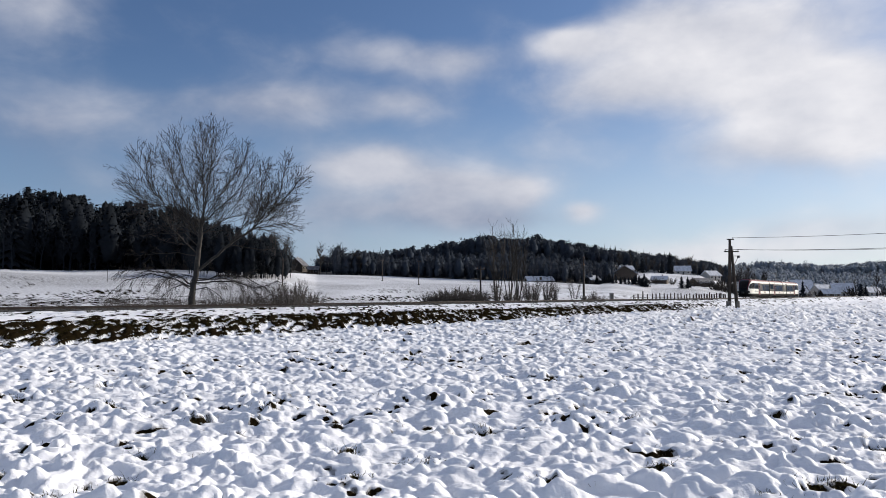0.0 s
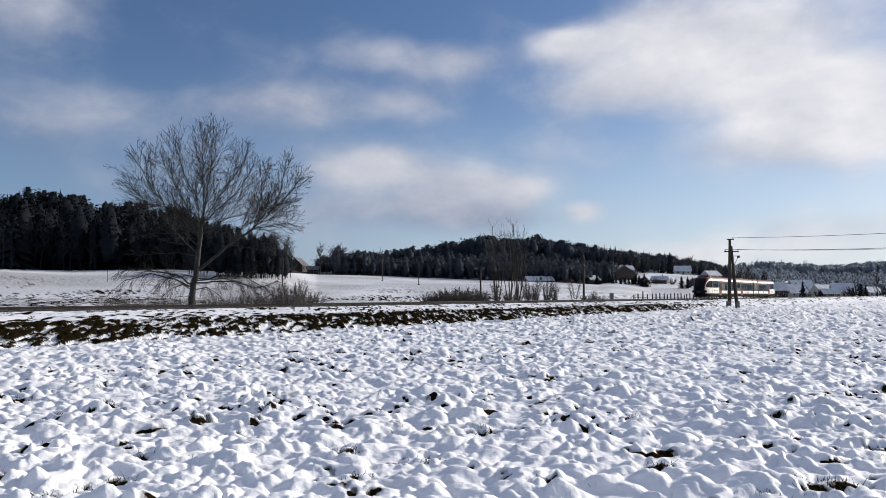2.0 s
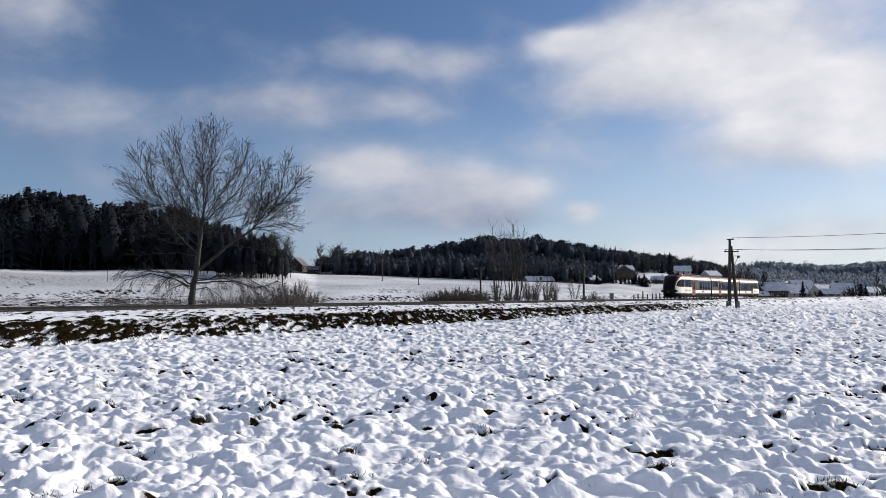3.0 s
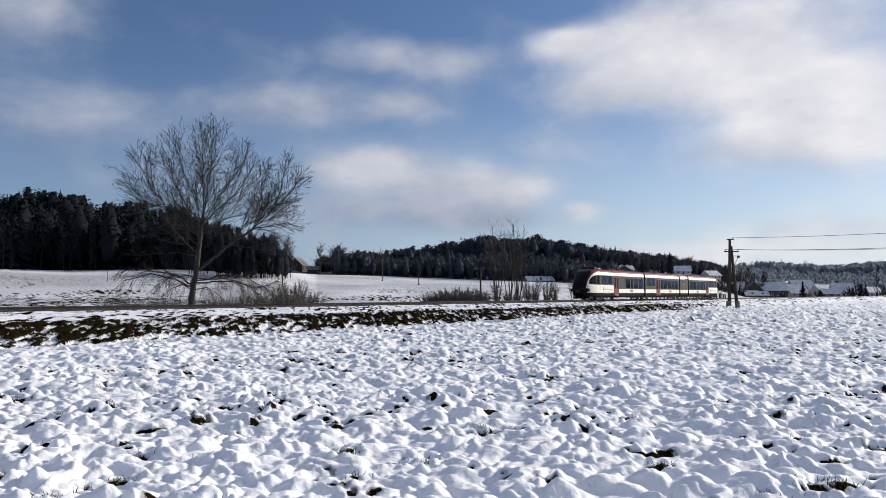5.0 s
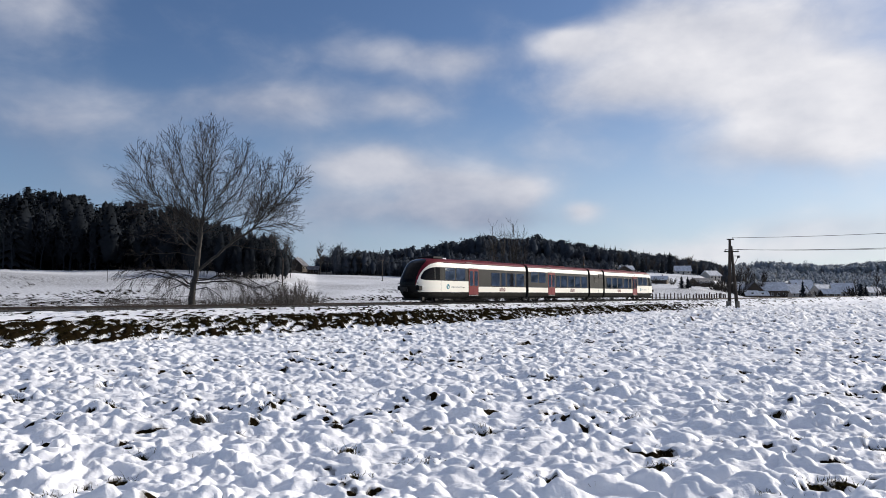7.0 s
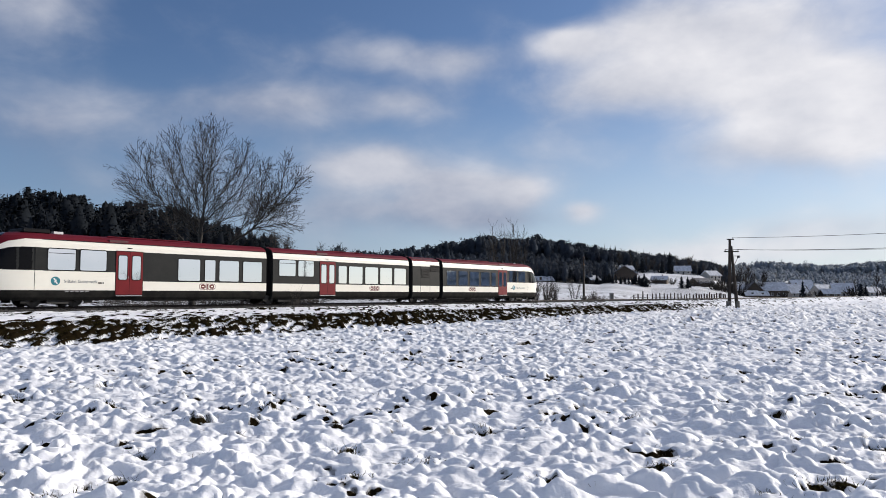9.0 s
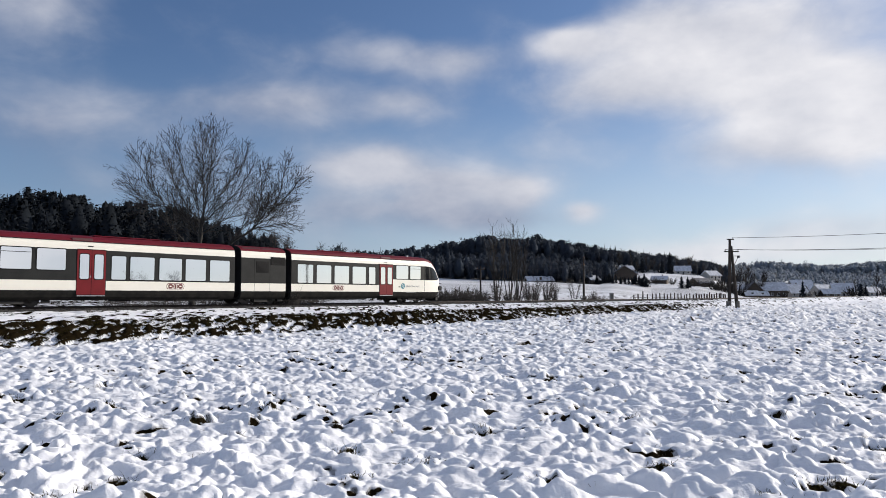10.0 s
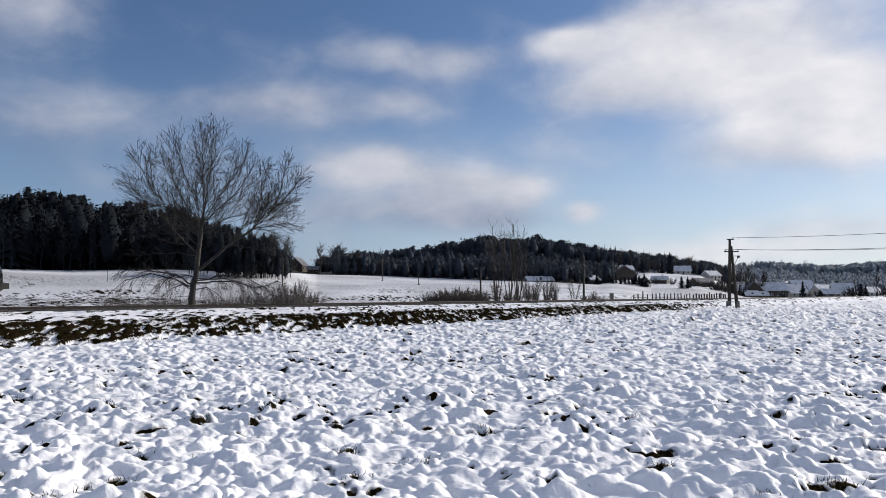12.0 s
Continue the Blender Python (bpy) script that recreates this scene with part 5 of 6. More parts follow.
    spots = np.stack([x, y, np.full(len(b), -0.5), np.where(near, rng.uniform(22, 34, len(b)), rng.uniform(9, 17, len(b))), rng.uniform(0, 6, len(b)), rng.uniform(1.6, 2.4, len(b))], axis=1)
    scatter("spruce_wood", "distant wood that closes the valley", SPRUCES_TINY, spots, HAZEWOOD)


build_woods()


def spruce(px, depth, height, seed=1, width=1.0):
    thing = tagged(new("spruce_tree"), "dark green spruce tree standing in snow", "tree")
    co, tri = SPRUCES[seed % 4]
    part("crown", quads("crown", co, tri, NEEDLE, smooth=False), None, thing)
    bm = rod(bmesh.new(), (0, 0, -0.02), (0, 0, 0.6), 0.014, 0.005)
    part("trunk", bm, BARK, thing)
    thing.matrix_basis = Matrix.Translation(place(px, depth)) @ Matrix.Rotation(seed * 1.7, 4, "Z") @ Matrix.Diagonal((height * width, height * width, height, 1))


def build_single_trees():
    for px, d, h, s, w in ((1186, 470, 16.5, 0, 1.1), (1420, 320, 8.6, 1, 1.1), (1140, 300, 6.2, 2, 1.8), (1131, 305, 4.8, 3, 2.0), (1206, 300, 5.6, 1, 1.7), (1217, 300, 5.4, 2, 1.8),
                           (1062, 312, 4.8, 3, 1.3), (1070, 310, 4.0, 0, 1.3), (1090, 308, 4.4, 1, 1.3), (1118, 306, 3.6, 2, 1.3), (1178, 360, 3.0, 0, 1.5), (1523, 330, 6.5, 3, 1.7), (1531, 335, 5.6, 2, 1.6), (1056, 307, 4.6, 1, 2.2), (1078, 309, 5.0, 2, 2.2), (1084, 304, 3.8, 3, 1.7), (1098, 303, 3.4, 0, 1.8), (1106, 304, 3.2, 1, 1.8), (1112, 303, 3.4, 2, 1.7), (1124, 305, 5.0, 0, 2.2), (1144, 303, 4.6, 1, 2.2), (1136, 302, 4.0, 3, 2.2), (483, 256, 13, 1, 1.2), (476, 257, 12, 2, 1.2)):
        spruce(px, d, h, s, w)
    tall = bare_tree_mesh(31, 13, 1, 0.42, 0.075, 1.6)
    wide = bare_tree_mesh(32, 12, 1, 0.6, 0.075, 1.6)
    fine = bare_tree_mesh(33, 11, 1, 0.5, 0.065, 1.6)
    for px, d, meshes, turn, size in ((566, 332, wide, 0.2, 1.15), (507, 270, tall, 1.3, 1.05), (625, 345, wide, 2.2, 0.95), (640, 346, fine, 0.2, 1.0), (1222, 465, wide, 0.7, 1.05),
                                      (1200, 470, fine, 1.9, 0.95), (1235, 455, tall, 2.9, 0.8), (1318, 330, wide, 0.4, 1.05), (1338, 335, tall, 1.4, 0.85), (1350, 345, fine, 2.0, 0.95), (1300, 350, fine, 0.9, 0.9),
                                      (1552, 330, wide, 2.6, 0.85), (1308, 335, wide, 1.1, 1.15), (1328, 340, wide, 4.1, 1.2), (1345, 338, fine, 3.3, 1.1), (1355, 350, wide, 5.3, 0.95), (1216, 462, fine, 2.6, 1.1), (1165, 470, fine, 4.0, 0.8), (1150, 475, tall, 5.0, 0.7), (1278, 440, wide, 3.3, 0.9), (1370, 420, fine, 0.5, 0.8), (1480, 460, wide, 1.8, 0.9), (1510, 450, tall, 0.3, 0.8)):
        bare_tree("broadleaf_tree", "leafless broadleaf tree in the snowy valley", "tree", px, d, meshes, turn, size)
    # the slim stems and shrubs beyond the track
    slim = bare_tree_mesh(41, 10.8, 8, 0.20, 0.018, 1.3, 0.40, 0.22, 0.32)
    slim2 = bare_tree_mesh(42, 10.2, 9, 0.24, 0.018, 1.3, 0.40, 0.22, 0.32)
    bare_tree("alder_clump", "clump of slim bare alder stems behind the track", "tree", 880, 86, slim, 0.5, 0.96)
    bare_tree("alder_clump", "clump of slim bare alder stems behind the track", "tree", 916, 88, slim2, 1.5, 1.06)
    bare_tree("alder_clump", "clump of slim bare alder stems behind the track", "tree", 901, 90, slim, 3.5, 1.0)
    shrub = bare_tree_mesh(43, 2.8, 60, 1.9, 0.009, 1.0, 0.12, 0.02, 0.6, SHRUBWOOD, SHRUBWOOD)
    hedge = bare_tree_mesh(46, 3.2, 20, 1.6, 0.040, 0.5, 0.1, 0.06)
    sparse = bare_tree_mesh(44, 3.4, 12, 0.7, 0.010, 1.3, 0.15, 0.12, 0.6, SHRUBWOOD, SHRUBWOOD)
    for px, d, meshes, turn, size in ((766, 81, shrub, 1, 0.8), (790, 80, shrub, 3, 0.95), (815, 81, shrub, 5, 1.0), (840, 83, shrub, 2, 0.95), (778, 80, shrub, 0, 0.85), (802, 81, shrub, 2, 0.95), (828, 82, shrub, 4, 0.95), (850, 84, shrub, 5, 0.8), (880, 84, sparse, 1, 0.9), (905, 86, shrub, 3, 0.8), (935, 88, sparse, 0, 1.0), (945, 90, sparse, 3, 1.0), (968, 92, sparse, 2, 1.0), (980, 94, sparse, 4, 0.85),
                                      (545, 64, shrub, 1, 0.85), (530, 66, sparse, 2, 0.9), (512, 62, sparse, 0, 0.8), (492, 63, sparse, 5, 0.75), (1040, 118, shrub, 2, 0.75), (1062, 118, shrub, 0, 0.6), (1052, 120, sparse, 1, 0.7),
                                      (432, 57, sparse, 2, 0.55)):
        bare_tree("shrub", "leafless brown shrub behind the railway track", "shrub", px, d, meshes, turn, size)
    for k, (px, d, size) in enumerate(((1268, 318, 1.6), (1276, 322, 2.0), (1284, 326, 2.1), (1292, 330, 2.0), (1262, 316, 1.3), (1150, 330, 1.1), (1160, 332, 1.2), (1190, 330, 1.2), (1228, 322, 1.4), (1126, 318, 1.2), (1080, 314, 1.3), (1100, 316, 1.2),
                                       (300, 250, 1.5), (330, 250, 1.7), (352, 250, 1.5), (378, 250, 1.8), (398, 251, 1.9), (420, 251, 2.0), (440, 252, 1.9), (462, 252, 1.8), (485, 253, 1.6), (512, 275, 1.5), (1388, 330, 1.3), (1430, 335, 1.2), (1447, 340, 1.4), (1505, 335, 1.8), (1515, 338, 1.7), (1564, 330, 1.9), (1310, 325, 1.5))):
        bare_tree("hedge", "dark leafless hedge growing in the snow", "hedge", px, d, hedge, k * 1.3, size)
    for k, (px, d, h) in enumerate(((1128, 500, 10), (1137, 505, 12), (1147, 498, 11), (1158, 510, 10), (1172, 500, 11), (1195, 490, 12), (1246, 470, 9), (1262, 480, 10), (1275, 470, 11), (1290, 480, 12), (1303, 470, 11), (1118, 510, 13), (1098, 515, 14))):
        if k % 3 == 1:
            spruce(px, d, h, k, 1.3)
        else:
            bare_tree("broadleaf_tree", "leafless broadleaf tree in the snowy valley", "tree", px, d, (wide, fine, tall)[k % 3], k * 0.9, h / 12)
    small = bare_tree_mesh(45, 5.0, 3, 0.5, 0.014, 1.3, 0.25)
    bare_tree("young_tree", "young bare tree beside the railway track", "tree", 1018, 108, small, 0.4, 1.0)


build_single_trees()


def blades(name, label, spots, mat, rng, per, length, lean, width, category, drift=(0, 0)):
    """Stiff tapering blades in clumps: spots are x, y, z."""
    co, tri = [], []
    sp = np.repeat(np.asarray(spots), per, axis=0)
    n = len(sp)
    off = rng.normal(0, 0.06, (n, 2))
    base = sp + np.concatenate([off, np.zeros((n, 1))], axis=1)
    L = rng.uniform(*length, n)
    way = np.stack([rng.normal(drift[0], lean, n), rng.normal(drift[1], lean, n), np.ones(n)], axis=1)
    way /= np.linalg.norm(way, axis=1, keepdims=True)
    a = rng.uniform(0, 6.28, n)
    side = np.stack([np.cos(a), np.sin(a), np.zeros(n)], axis=1) * width
    midp = base + way * (L * 0.55)[:, None]
    bend = np.stack([rng.normal(drift[0], lean, n), rng.normal(drift[1], lean, n), 0.35 * np.ones(n)], axis=1)
    tip = midp + bend / np.linalg.norm(bend, axis=1, keepdims=True) * (L * 0.45)[:, None]
    co = np.stack([base - side, base + side, midp + side * 0.6, midp - side * 0.6, tip], axis=1).reshape(-1, 3)
    t = np.array([(0, 1, 2), (0, 2, 3), (3, 2, 4)])
    tri = (t[None] + 5 * np.arange(n)[:, None, None]).reshape(-1, 3)
    ob = new(name, quads(name, co, tri, mat, smooth=False))
    return tagged(ob, label, category, kind="stuff")


def build_grasses():
    rng = np.random.default_rng(9)
    # turf on the embankment's slope
    n = 17000
    s = np.concatenate([rng.uniform(-22, 45, 12000), rng.uniform(45, 105, 5000)])
    p = rng.uniform(10.7, 15.6, n)
    d = D0 + bend(s) - p
    x, y = N[0] * d + U[0] * s, N[1] * d + U[1] * s
    keep = turf_pattern(s, p) - 0.05 * np.clip(p - 13.6, 0, 2.0) > 0.42
    x, y = x[keep], y[keep]
    blades("turf", "dark winter turf breaking through snow on the bank", np.stack([x, y, terrain(x, y) - 0.02], axis=1), GRASS, rng, 7, (0.04, 0.12), 0.5, 0.010, "grass", (0.3, -0.3))
    # tall dry reeds behind the track, round the old tree
    px = rng.uniform(185, 530, 3600)
    d = rng.uniform(49, 66, 3600)
    x = (px - 784) * d / F
    keep = vnoise(x / 1.6, d / 2.5, 71) > 0.42
    x, d = x[keep], d[keep]
    blades("dry_reeds", "tall dry reeds and stems behind the track", np.stack([x, d, terrain(x, d) - 0.05], axis=1), SHRUBWOOD, rng, 3, (0.5, 2.2), 0.22, 0.008, "reeds")
    # low dry growth beside the far rail
    s = rng.uniform(20, 130, 900)
    d = D0 + bend(s) + rng.uniform(3, 7, 900)
    x, y = N[0] * d + U[0] * s, N[1] * d + U[1] * s
    keep = vnoise(x / 4, y / 4, 72) > 0.5
    x, y = x[keep], y[keep]
    blades("dry_weeds", "low dry weeds beside the rails", np.stack([x, y, terrain(x, y) - 0.03], axis=1), STRAW, rng, 4, (0.3, 0.9), 0.25, 0.012, "weeds")
    # stubble in the field where the soil shows
    px = rng.uniform(-60, 1640, 9000)
    d = 6 * np.exp(rng.random(9000) * 2.3)
    x = (px - 784) * d / F
    h, bare = clods(x, d)
    keep = (bare > 0.55) | (rng.random(9000) < 0.006)
    x, d, h = x[keep], d[keep], h[keep]
    blades("stubble", "dry stalks and roots sticking out of the snow", np.stack([x, d, h - 0.01], axis=1), STRAW, rng, 3, (0.03, 0.13), 0.7, 0.003, "stubble")
    spots = []
    for bx, by, size in HOLES:
        for i in range(14):
            spots.append((bx + rng.normal(0, size * 0.8), by + rng.normal(0, size * 0.6)))
    spots = np.array(spots)
    h, _ = clods(spots[:, 0], spots[:, 1])
    blades("root_tufts", "dark roots and dead grass in the soil holes", np.stack([spots[:, 0], spots[:, 1], h - 0.02], axis=1), GRASS, rng, 5, (0.04, 0.14), 0.8, 0.004, "stubble")


build_grasses()


# ---------------------------------------------------------------- houses of the village and the farms
ROOF_SNOW = material("snowy_roof", (0.74, 0.76, 0.80), 0.6, colour2=(0.48, 0.49, 0.52), scale=0.8)
ROOF_TILE = material("thawed_roof_tiles", (0.06, 0.06, 0.065), 0.8, colour2=(0.20, 0.20, 0.22), scale=0.6)
PLASTER = material("house_plaster", (0.48, 0.45, 0.40), 0.85, colour2=(0.38, 0.35, 0.31), scale=1.2)
BOARDS = material("dark_barn_boards", (0.055, 0.040, 0.030), 0.85, colour2=(0.09, 0.07, 0.055), scale=2)
PANE = material("house_pane", (0.02, 0.025, 0.03), 0.08, scale=2, spec=0.8)


def house(px, depth, width, deep, eave, ridge, turn, label, wall=PLASTER, roof=ROOF_SNOW, windows=3, storeys=1, chimney=True, gable=0.0):
    """A gabled house: walls, a thick overhanging roof, windows with frames, a door and a chimney."""
    thing = tagged(new("house"), label, "house")
    w, d = width / 2, deep / 2
    # walls with their gables
    v = [(-w, -d, -0.4), (w, -d, -0.4), (w, d, -0.4), (-w, d, -0.4), (-w, -d, eave), (w, -d, eave), (w, d, eave), (-w, d, eave), (-w, 0, ridge - 0.15), (w, 0, ridge - 0.15)]
    f = [(0, 1, 5, 4), (2, 3, 7, 6), (1, 2, 6, 9, 5), (3, 0, 4, 8, 7), (3, 2, 1, 0), (4, 5, 9, 8), (6, 7, 8, 9)]
    part("wall", mesh_from("wall", v, f, wall), None, thing)
    # two roof slopes with thickness
    o, k = 0.6, (ridge - eave) / d
    for sgn in (-1, 1):
        e = (d + o) * sgn
        ze = eave - o * k + 0.05
        rv = [(-w - o, e, ze), (w + o, e, ze), (w + o, 0, ridge + 0.05), (-w - o, 0, ridge + 0.05)]
        rv += [(x, y, z + 0.28) for x, y, z in rv]
        rf = [(0, 1, 2, 3), (7, 6, 5, 4), (0, 4, 5, 1), (1, 5, 6, 2), (2, 6, 7, 3), (3, 7, 4, 0)]
        bm = bmesh.new()
        bm.from_mesh(mesh_from("roof", rv, rf, roof))
        bmesh.ops.recalc_face_normals(bm, faces=bm.faces[:])
        part("roof", bm, roof, thing)
    if chimney:
        bm = box_bm(w * 0.3 - 0.3, w * 0.3 + 0.3, 0.3, 0.9, ridge - 0.8, ridge + 1.0, 0.03)
        part("chimney", bm, PLASTER, thing)
    for st in range(storeys):
        z = 1.0 + 2.6 * st
        for i in range(windows):
            x = -w + (i + 0.5) * width / windows
            frame_ob = part("window", box_bm(x - 0.6, x + 0.6, -d - 0.04, -d + 0.05, z, z + 1.3, 0.01), WHITEFILM, thing)
            part("pane", box_bm(x - 0.5, x + 0.5, -d - 0.06, -d - 0.042, z + 0.1, z + 1.2), PANE, frame_ob)
        frame_ob = part("window", box_bm(w - 0.05, w + 0.04, -0.6, 0.6, z, z + 1.3, 0.01), WHITEFILM, thing)
        part("pane", box_bm(w + 0.042, w + 0.06, -0.5, 0.5, z + 0.1, z + 1.2), PANE, frame_ob)
    part("door", box_bm(-0.5, 0.5, -d - 0.05, -d + 0.05, 0, 2.05, 0.01), BOARDS, thing)
    thing.matrix_basis = Matrix.Translation(place(px, depth, 0.0)) @ Matrix.Rotation(radians(turn), 4, "Z")


def build_village():
    house(1329, 338, 14, 9, 2.4, 7.0, 78, "dark barn with a broad thawed gable roof", BOARDS, ROOF_TILE, 4)
    house(1311, 345, 9, 8, 2.8, 6.4, 10, "barn wing with a snow-covered roof", BOARDS, ROOF_SNOW, 2, chimney=False)
    house(1327, 326, 6, 4, 1.2, 2.8, 4, "low lean-to shed with a snowy roof", BOARDS, ROOF_SNOW, 1, chimney=False)
    house(1346, 328, 5, 4, 1.2, 2.6, -4, "low lean-to shed with a snowy roof", BOARDS, ROOF_SNOW, 1, chimney=False)
    house(1366, 340, 11, 9, 3.6, 7.0, -8, "long barn with white gable and snowy roof", BOARDS, ROOF_SNOW, 4, chimney=False)
    house(1405, 350, 9, 8, 2.6, 6.4, 10, "white village house with a snow-covered roof", PLASTER, ROOF_SNOW, 3)
    house(1416, 430, 13, 9, 5.2, 9.8, 5, "two-storey village house with a wide snowy roof", PLASTER, ROOF_SNOW, 4, 2)
    house(1397, 440, 8, 8, 5.0, 9.0, 30, "village house with a steep snowy roof", PLASTER, ROOF_SNOW, 3, 2)
    house(1438, 420, 7, 7, 3.6, 6.8, 0, "cream village house with a snowy roof", PLASTER, ROOF_SNOW, 2)
    house(1456, 375, 10, 9, 2.8, 6.6, 15, "village house with thick snow on its roof", PLASTER, ROOF_SNOW, 3)
    house(1466, 340, 7, 6, 2.2, 4.2, -5, "low shed with a snow-covered roof", BOARDS, ROOF_SNOW, 2, chimney=False)
    house(1489, 350, 9, 9, 3.2, 7.0, -18, "village house with a chimney and snowy roof", PLASTER, ROOF_SNOW, 3)
    house(1540, 420, 9, 8, 2.8, 5.6, 12, "village house at the wood with snowy roof", PLASTER, ROOF_SNOW, 3)
    house(1322, 460, 10, 9, 4.5, 8.2, 20, "farmhouse between bare trees with snowy roof", PLASTER, ROOF_SNOW, 3, 2)
    # farms on the slope
    house(1086, 445, 7, 8, 3.8, 7.6, 70, "grey farmhouse on the slope", PLASTER, ROOF_TILE, 2, 1)
    house(1108, 440, 7.5, 7, 4.4, 6.6, 8, "white hillside house with a flat snowy roof", PLASTER, ROOF_SNOW, 3, 1)
    house(1103, 350, 8, 12, 2.4, 6.4, 84, "dark timber chalet behind a spruce hedge", BOARDS, ROOF_TILE, 3)
    house(1208, 440, 9, 8, 2.8, 5.6, -12, "hillside house with a snow-covered roof", PLASTER, ROOF_SNOW, 3)
    house(1258, 430, 8, 8, 2.8, 5.4, 20, "cream hillside house with a snowy roof", PLASTER, ROOF_SNOW, 3)
    house(1240, 330, 8, 7, 1.6, 3.4, 18, "low farm shed with a half-thawed roof", BOARDS, ROOF_TILE, 3, chimney=False)
    house(1168, 345, 7, 7, 1.6, 3.2, -25, "low farm building with patchy snow on its roof", BOARDS, ROOF_SNOW, 2)
    house(953, 312, 11, 8, 0.5, 2.2, 6, "long low barn roof dusted with snow", BOARDS, ROOF_SNOW, 0, chimney=False)
    house(1047, 310, 4, 6, 2.0, 3.6, 20, "small hut with a snowy roof", BOARDS, ROOF_SNOW, 1, chimney=False)
    house(527, 360, 5, 8, 3.0, 6.4, 70, "dark farmhouse beside the wood", BOARDS, ROOF_TILE, 2)
    house(548, 372, 9, 6, 2.2, 4.0, 4, "low dark farm shed at the wood's edge", BOARDS, ROOF_TILE, 3, chimney=False)


build_village()


# ---------------------------------------------------------------- poles, wires, fence
def a_pole(px, depth, height, label, bracket=True, turn=0.0):
    """A twin-leg wooden power pole with concrete feet, cross arms and insulators."""
    thing = tagged(new("power_pole"), label, "power pole")
    for a, b, name in (((-0.28, 0, -0.3), (-0.02, 0, height), "pole_leg"), ((0.72, 0.1, -0.3), (0.12, 0.03, height - 0.75), "pole_leg")):
        part(name, rod(bmesh.new(), a, b, 0.21, 0.14, 12), TIMBER, thing)
    for x in (-0.42, 0.62):
        part("concrete_foot", box_bm(x - 0.14, x + 0.24, -0.22, 0.22, -0.4, 1.02, 0.04), FOOT, thing, "dark weathered concrete foot")
    part("cross_arm", box_bm(-0.75, 0.95, -0.13, -0.03, height - 1.46, height - 1.32, 0.01), TIMBER, thing)
    part("cross_arm", box_bm(-0.45, 0.75, -0.13, -0.03, height - 4.35, height - 4.22, 0.01), TIMBER, thing)
    part("pole_cap", box_bm(-0.35, 0.45, -0.1, 0.1, height - 0.02, height + 0.08, 0.01), TIMBER, thing)
    for x, z in ((-0.6, height - 1.25), (0.85, height - 1.25), (0.3, height + 0.12)):
        bm = rod(bmesh.new(), (x, -0.08, z - 0.1), (x, -0.08, z + 0.14), 0.045, 0.03, 10)
        rod(bm, (x, -0.08, z + 0.02), (x, -0.08, z + 0.07), 0.075, 0.06, 10)
        part("insulator", bm, PORCELAIN, thing)
    if bracket:
        bm = rod(bmesh.new(), (0.35, 0, height - 3.1), (0.85, -0.1, height - 2.0), 0.03)
        rod(bm, (0.25, 0, height - 1.9), (0.95, -0.1, height - 1.9), 0.03)
        box_bm(0.75, 1.0, -0.2, 0.0, height - 2.12, height - 1.86, bm=bm)
        part("switch_bracket", bm, CABLE, thing)
    thing.location = place(px, depth, 0.0)
    thing.rotation_euler = (0, 0, radians(turn))
    return thing.location.copy()


FOOT = material("dirty_concrete", (0.09, 0.08, 0.07), 0.9, colour2=(0.16, 0.15, 0.13), scale=3, bump=0.4)


def wood_pole(px, depth, height):
    thing = tagged(new("telegraph_pole"), "plain weathered wooden line pole in the snowy meadow", "pole", group="line poles")
    part("pole", rod(bmesh.new(), (0, 0, -0.4), (0, 0, height), 0.16, 0.10, 10), TIMBER, thing)
    part("cross_arm", box_bm(-0.6, 0.6, -0.14, -0.05, height - 0.5, height - 0.38, 0.01), TIMBER, thing)
    for x in (-0.5, 0.5):
        part("insulator", rod(bmesh.new(), (x, -0.1, height - 0.4), (x, -0.1, height - 0.18), 0.05, 0.03, 8), PORCELAIN, thing)
    part("rubble_foot", box_bm(-0.35, 0.35, -0.35, 0.35, -0.3, 0.35, 0.12), FOOT, thing)
    thing.location = place(px, depth, 0.0)
    return thing.location.copy()


def wire(name, a, b, sag, r):
    a, b = Vector(a), Vector(b)
    segs = []
    prev = a
    for i in range(1, 25):
        t = i / 24
        q = a.lerp(b, t) - Vector((0, 0, sag * 4 * t * (1 - t)))
        segs.append((*prev, *q, r, r))
        prev = q
    tagged(new(name, tube_mesh(name, segs, CABLE, 5)), "thin dark overhead wire sagging between the poles", "overhead wire", group="overhead wires")


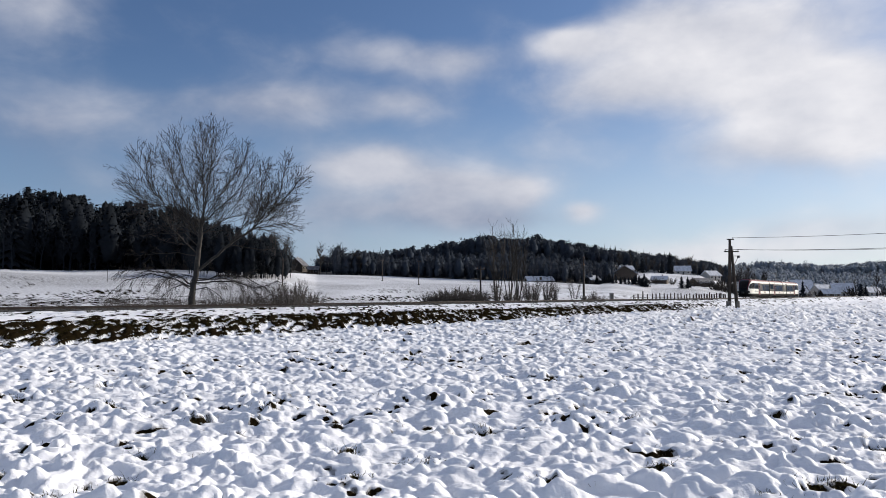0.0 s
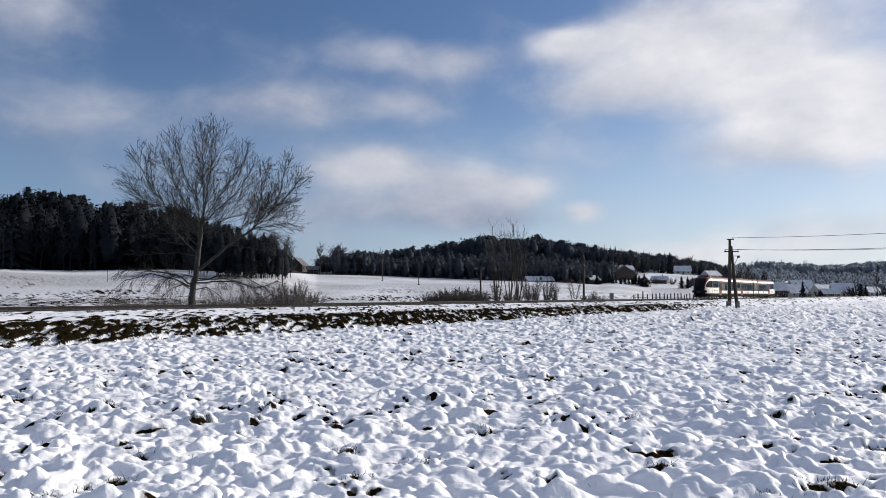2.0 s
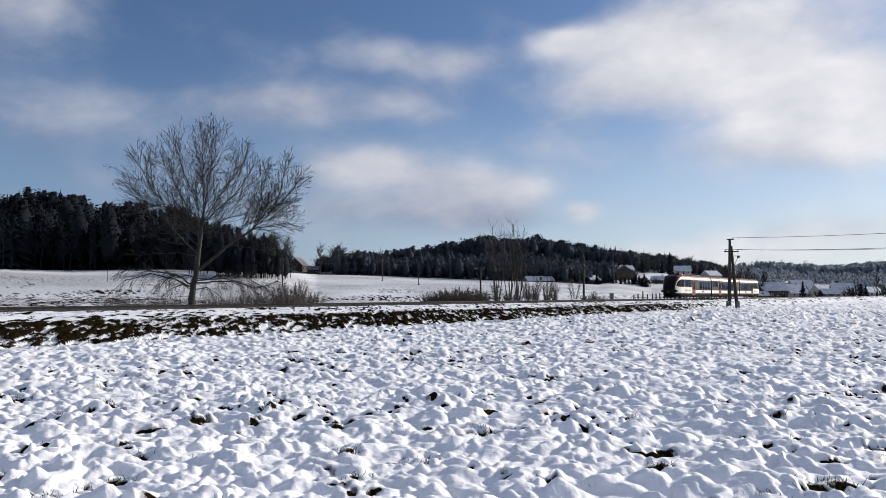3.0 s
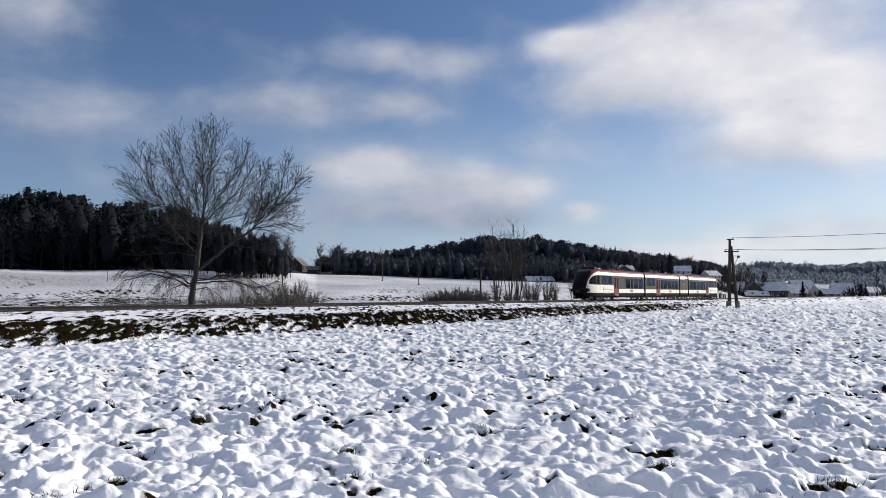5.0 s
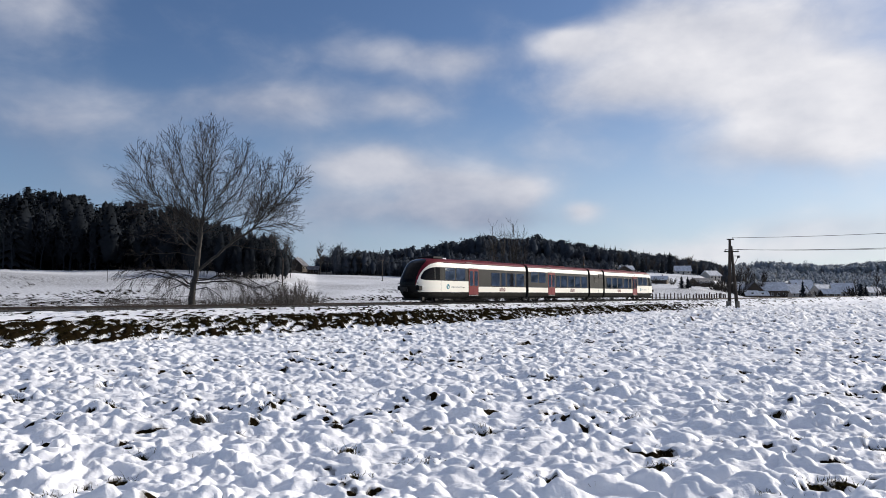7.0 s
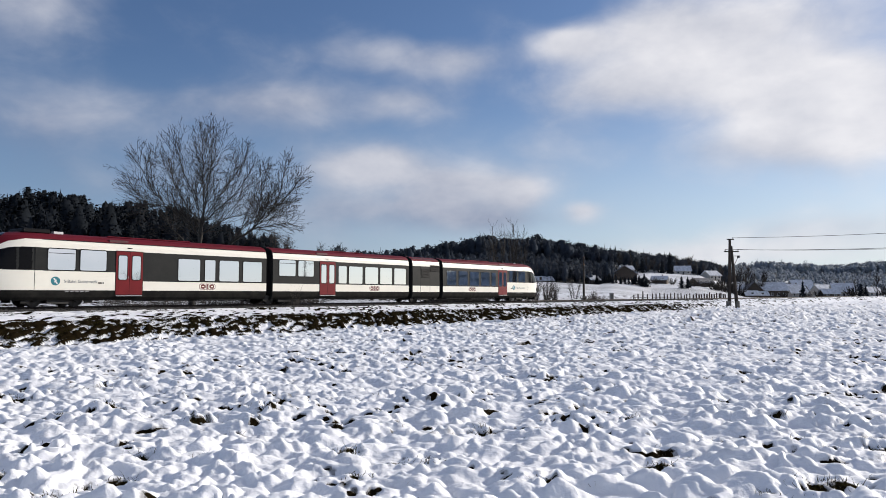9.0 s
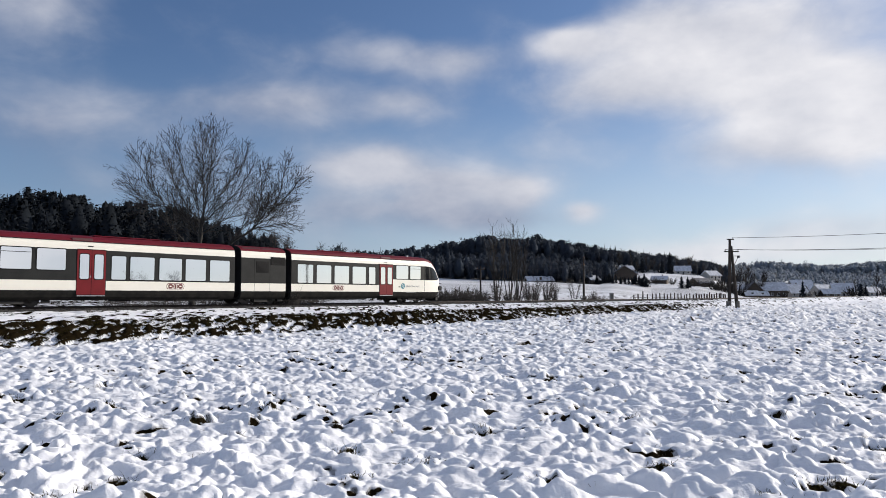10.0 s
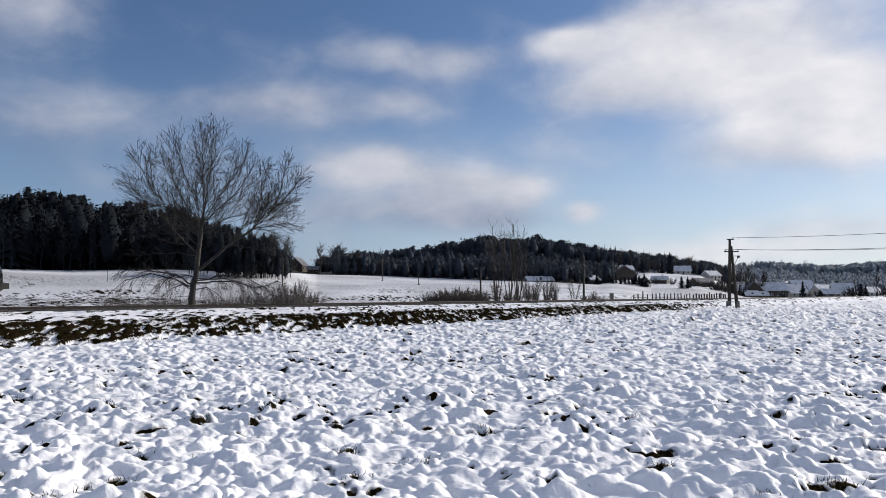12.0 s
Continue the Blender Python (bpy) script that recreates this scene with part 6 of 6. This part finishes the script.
def build_lines():
    h = 8.1
    p1 = a_pole(1293.5, 82.0, h, "twin-leg wooden power pole on concrete feet in the snow")
    # the next pole of that line stands beyond the picture's edge
    px2, d2 = 2140, 55.0
    x2 = (px2 - 784) * d2 / F
    p2 = Vector((x2, d2, 0.0))
    q = tagged(new("power_pole"), "wooden power pole of the line over the field", "power pole")
    part("pole_leg", rod(bmesh.new(), (0, 0, -0.3), (0, 0, h), 0.17, 0.11, 12), TIMBER, q)
    part("cross_arm", box_bm(-0.75, 0.95, -0.13, -0.03, h - 1.46, h - 1.32, 0.01), TIMBER, q)
    q.location = p2
    wire("overhead_wire", p1 + Vector((0.35, -0.08, h + 0.2)), p2 + Vector((0.3, 0, h + 0.2)), 0.45, 0.022)
    wire("overhead_wire", p1 + Vector((0.85, -0.08, h - 1.15)), p2 + Vector((0.85, 0, h - 1.15)), 0.65, 0.022)
    wire("overhead_wire", p1 + Vector((-0.6, -0.08, h - 1.15)), p2 + Vector((-0.6, 0, h - 1.15)), 0.60, 0.022)
    p3 = a_pole(1033, 128, 8.2, "twin-leg wooden power pole beyond the railway track", False, 72.0)
    m1 = wood_pole(676.5, 285, 8.4)
    m2 = wood_pole(741, 235, 8.2)
    m3 = wood_pole(850.5, 100, 5.6)
    slim = tagged(new("marker_post"), "slim wooden boundary post in the snowy meadow", "post")
    part("post", rod(bmesh.new(), (0, 0, -0.3), (0, 0, 2.6), 0.07, 0.05, 8), TIMBER, slim)
    slim.location = place(190, 165, 0.0)
    m5 = wood_pole(500.5, 170, 6.8)
    wire("overhead_wire", m5 + Vector((0, 0, 6.5)), m1 + Vector((0, 0, 8.1)), 1.2, 0.012)
    wire("overhead_wire", m1 + Vector((0.4, 0, 8.1)), m2 + Vector((0, 0, 7.9)), 0.8, 0.012)
    wire("overhead_wire", m3 + Vector((0, 0, 5.3)), p3 + Vector((0, 0, 7.0)), 0.6, 0.005)
    # paling fence beyond the rails
    fence = tagged(new("fence"), "old dark post and rail fence along the railway", "fence")
    last = None
    rng = np.random.default_rng(3)
    for i in range(30):
        s = 108 + 52.5 * (i / 29) ** 0.93 + rng.normal(0, 0.18)
        c = track(s, -5.0)
        c.z = ground_z(c.x, c.y)
        hgt = 1.15 + rng.normal(0, 0.1)
        bm = rod(bmesh.new(), (0, 0, -0.2), (rng.normal(0, 0.04), 0, hgt + 0.35), 0.17 if i > 15 else 0.12, 0.15 if i > 15 else 0.10, 8)
        ob = part("fence_post", bm, TIMBER, fence)
        ob.location = c
        if last is not None:
            for z in (0.55, 0.95):
                if rng.random() < 0.85:
                    part("fence_rail", rod(bmesh.new(), last + Vector((0, 0, z + 0.3)), c + Vector((0, 0, z + 0.3)), 0.035, seg=6), TIMBER, fence)
        last = c
    # lineside cabinet
    cab = tagged(new("lineside_cabinet"), "small grey concrete lineside cabinet beside the track", "cabinet")
    part("body", box_bm(-0.26, 0.26, -0.2, 0.2, -0.2, 1.15, 0.02), CONCRETE, cab)
    part("lid", box_bm(-0.30, 0.30, -0.24, 0.24, 1.15, 1.24, 0.02), CONCRETE, cab)
    part("door", box_bm(-0.2, 0.2, -0.22, -0.2, 0.25, 1.05, 0.005), FOOT, cab)
    c = track(95.7, -3.2)
    cab.location = (c.x, c.y, ground_z(c.x, c.y))
    # short marker stakes at the track side
    for s in (74, 86.5):
        c = track(s, -3.0)
        ob = tagged(new("marker_stake"), "short dark marker stake beside the rails", "stake", group="marker stakes")
        part("stake", rod(bmesh.new(), (0, 0, -0.2), (0, 0, 0.75), 0.09, 0.08, 8), TIMBER, ob)
        part("plate", box_bm(-0.16, 0.16, -0.11, -0.08, 0.55, 0.75, 0.01), FOOT, ob)
        ob.location = (c.x, c.y, ground_z(c.x, c.y))


build_lines()


motions()
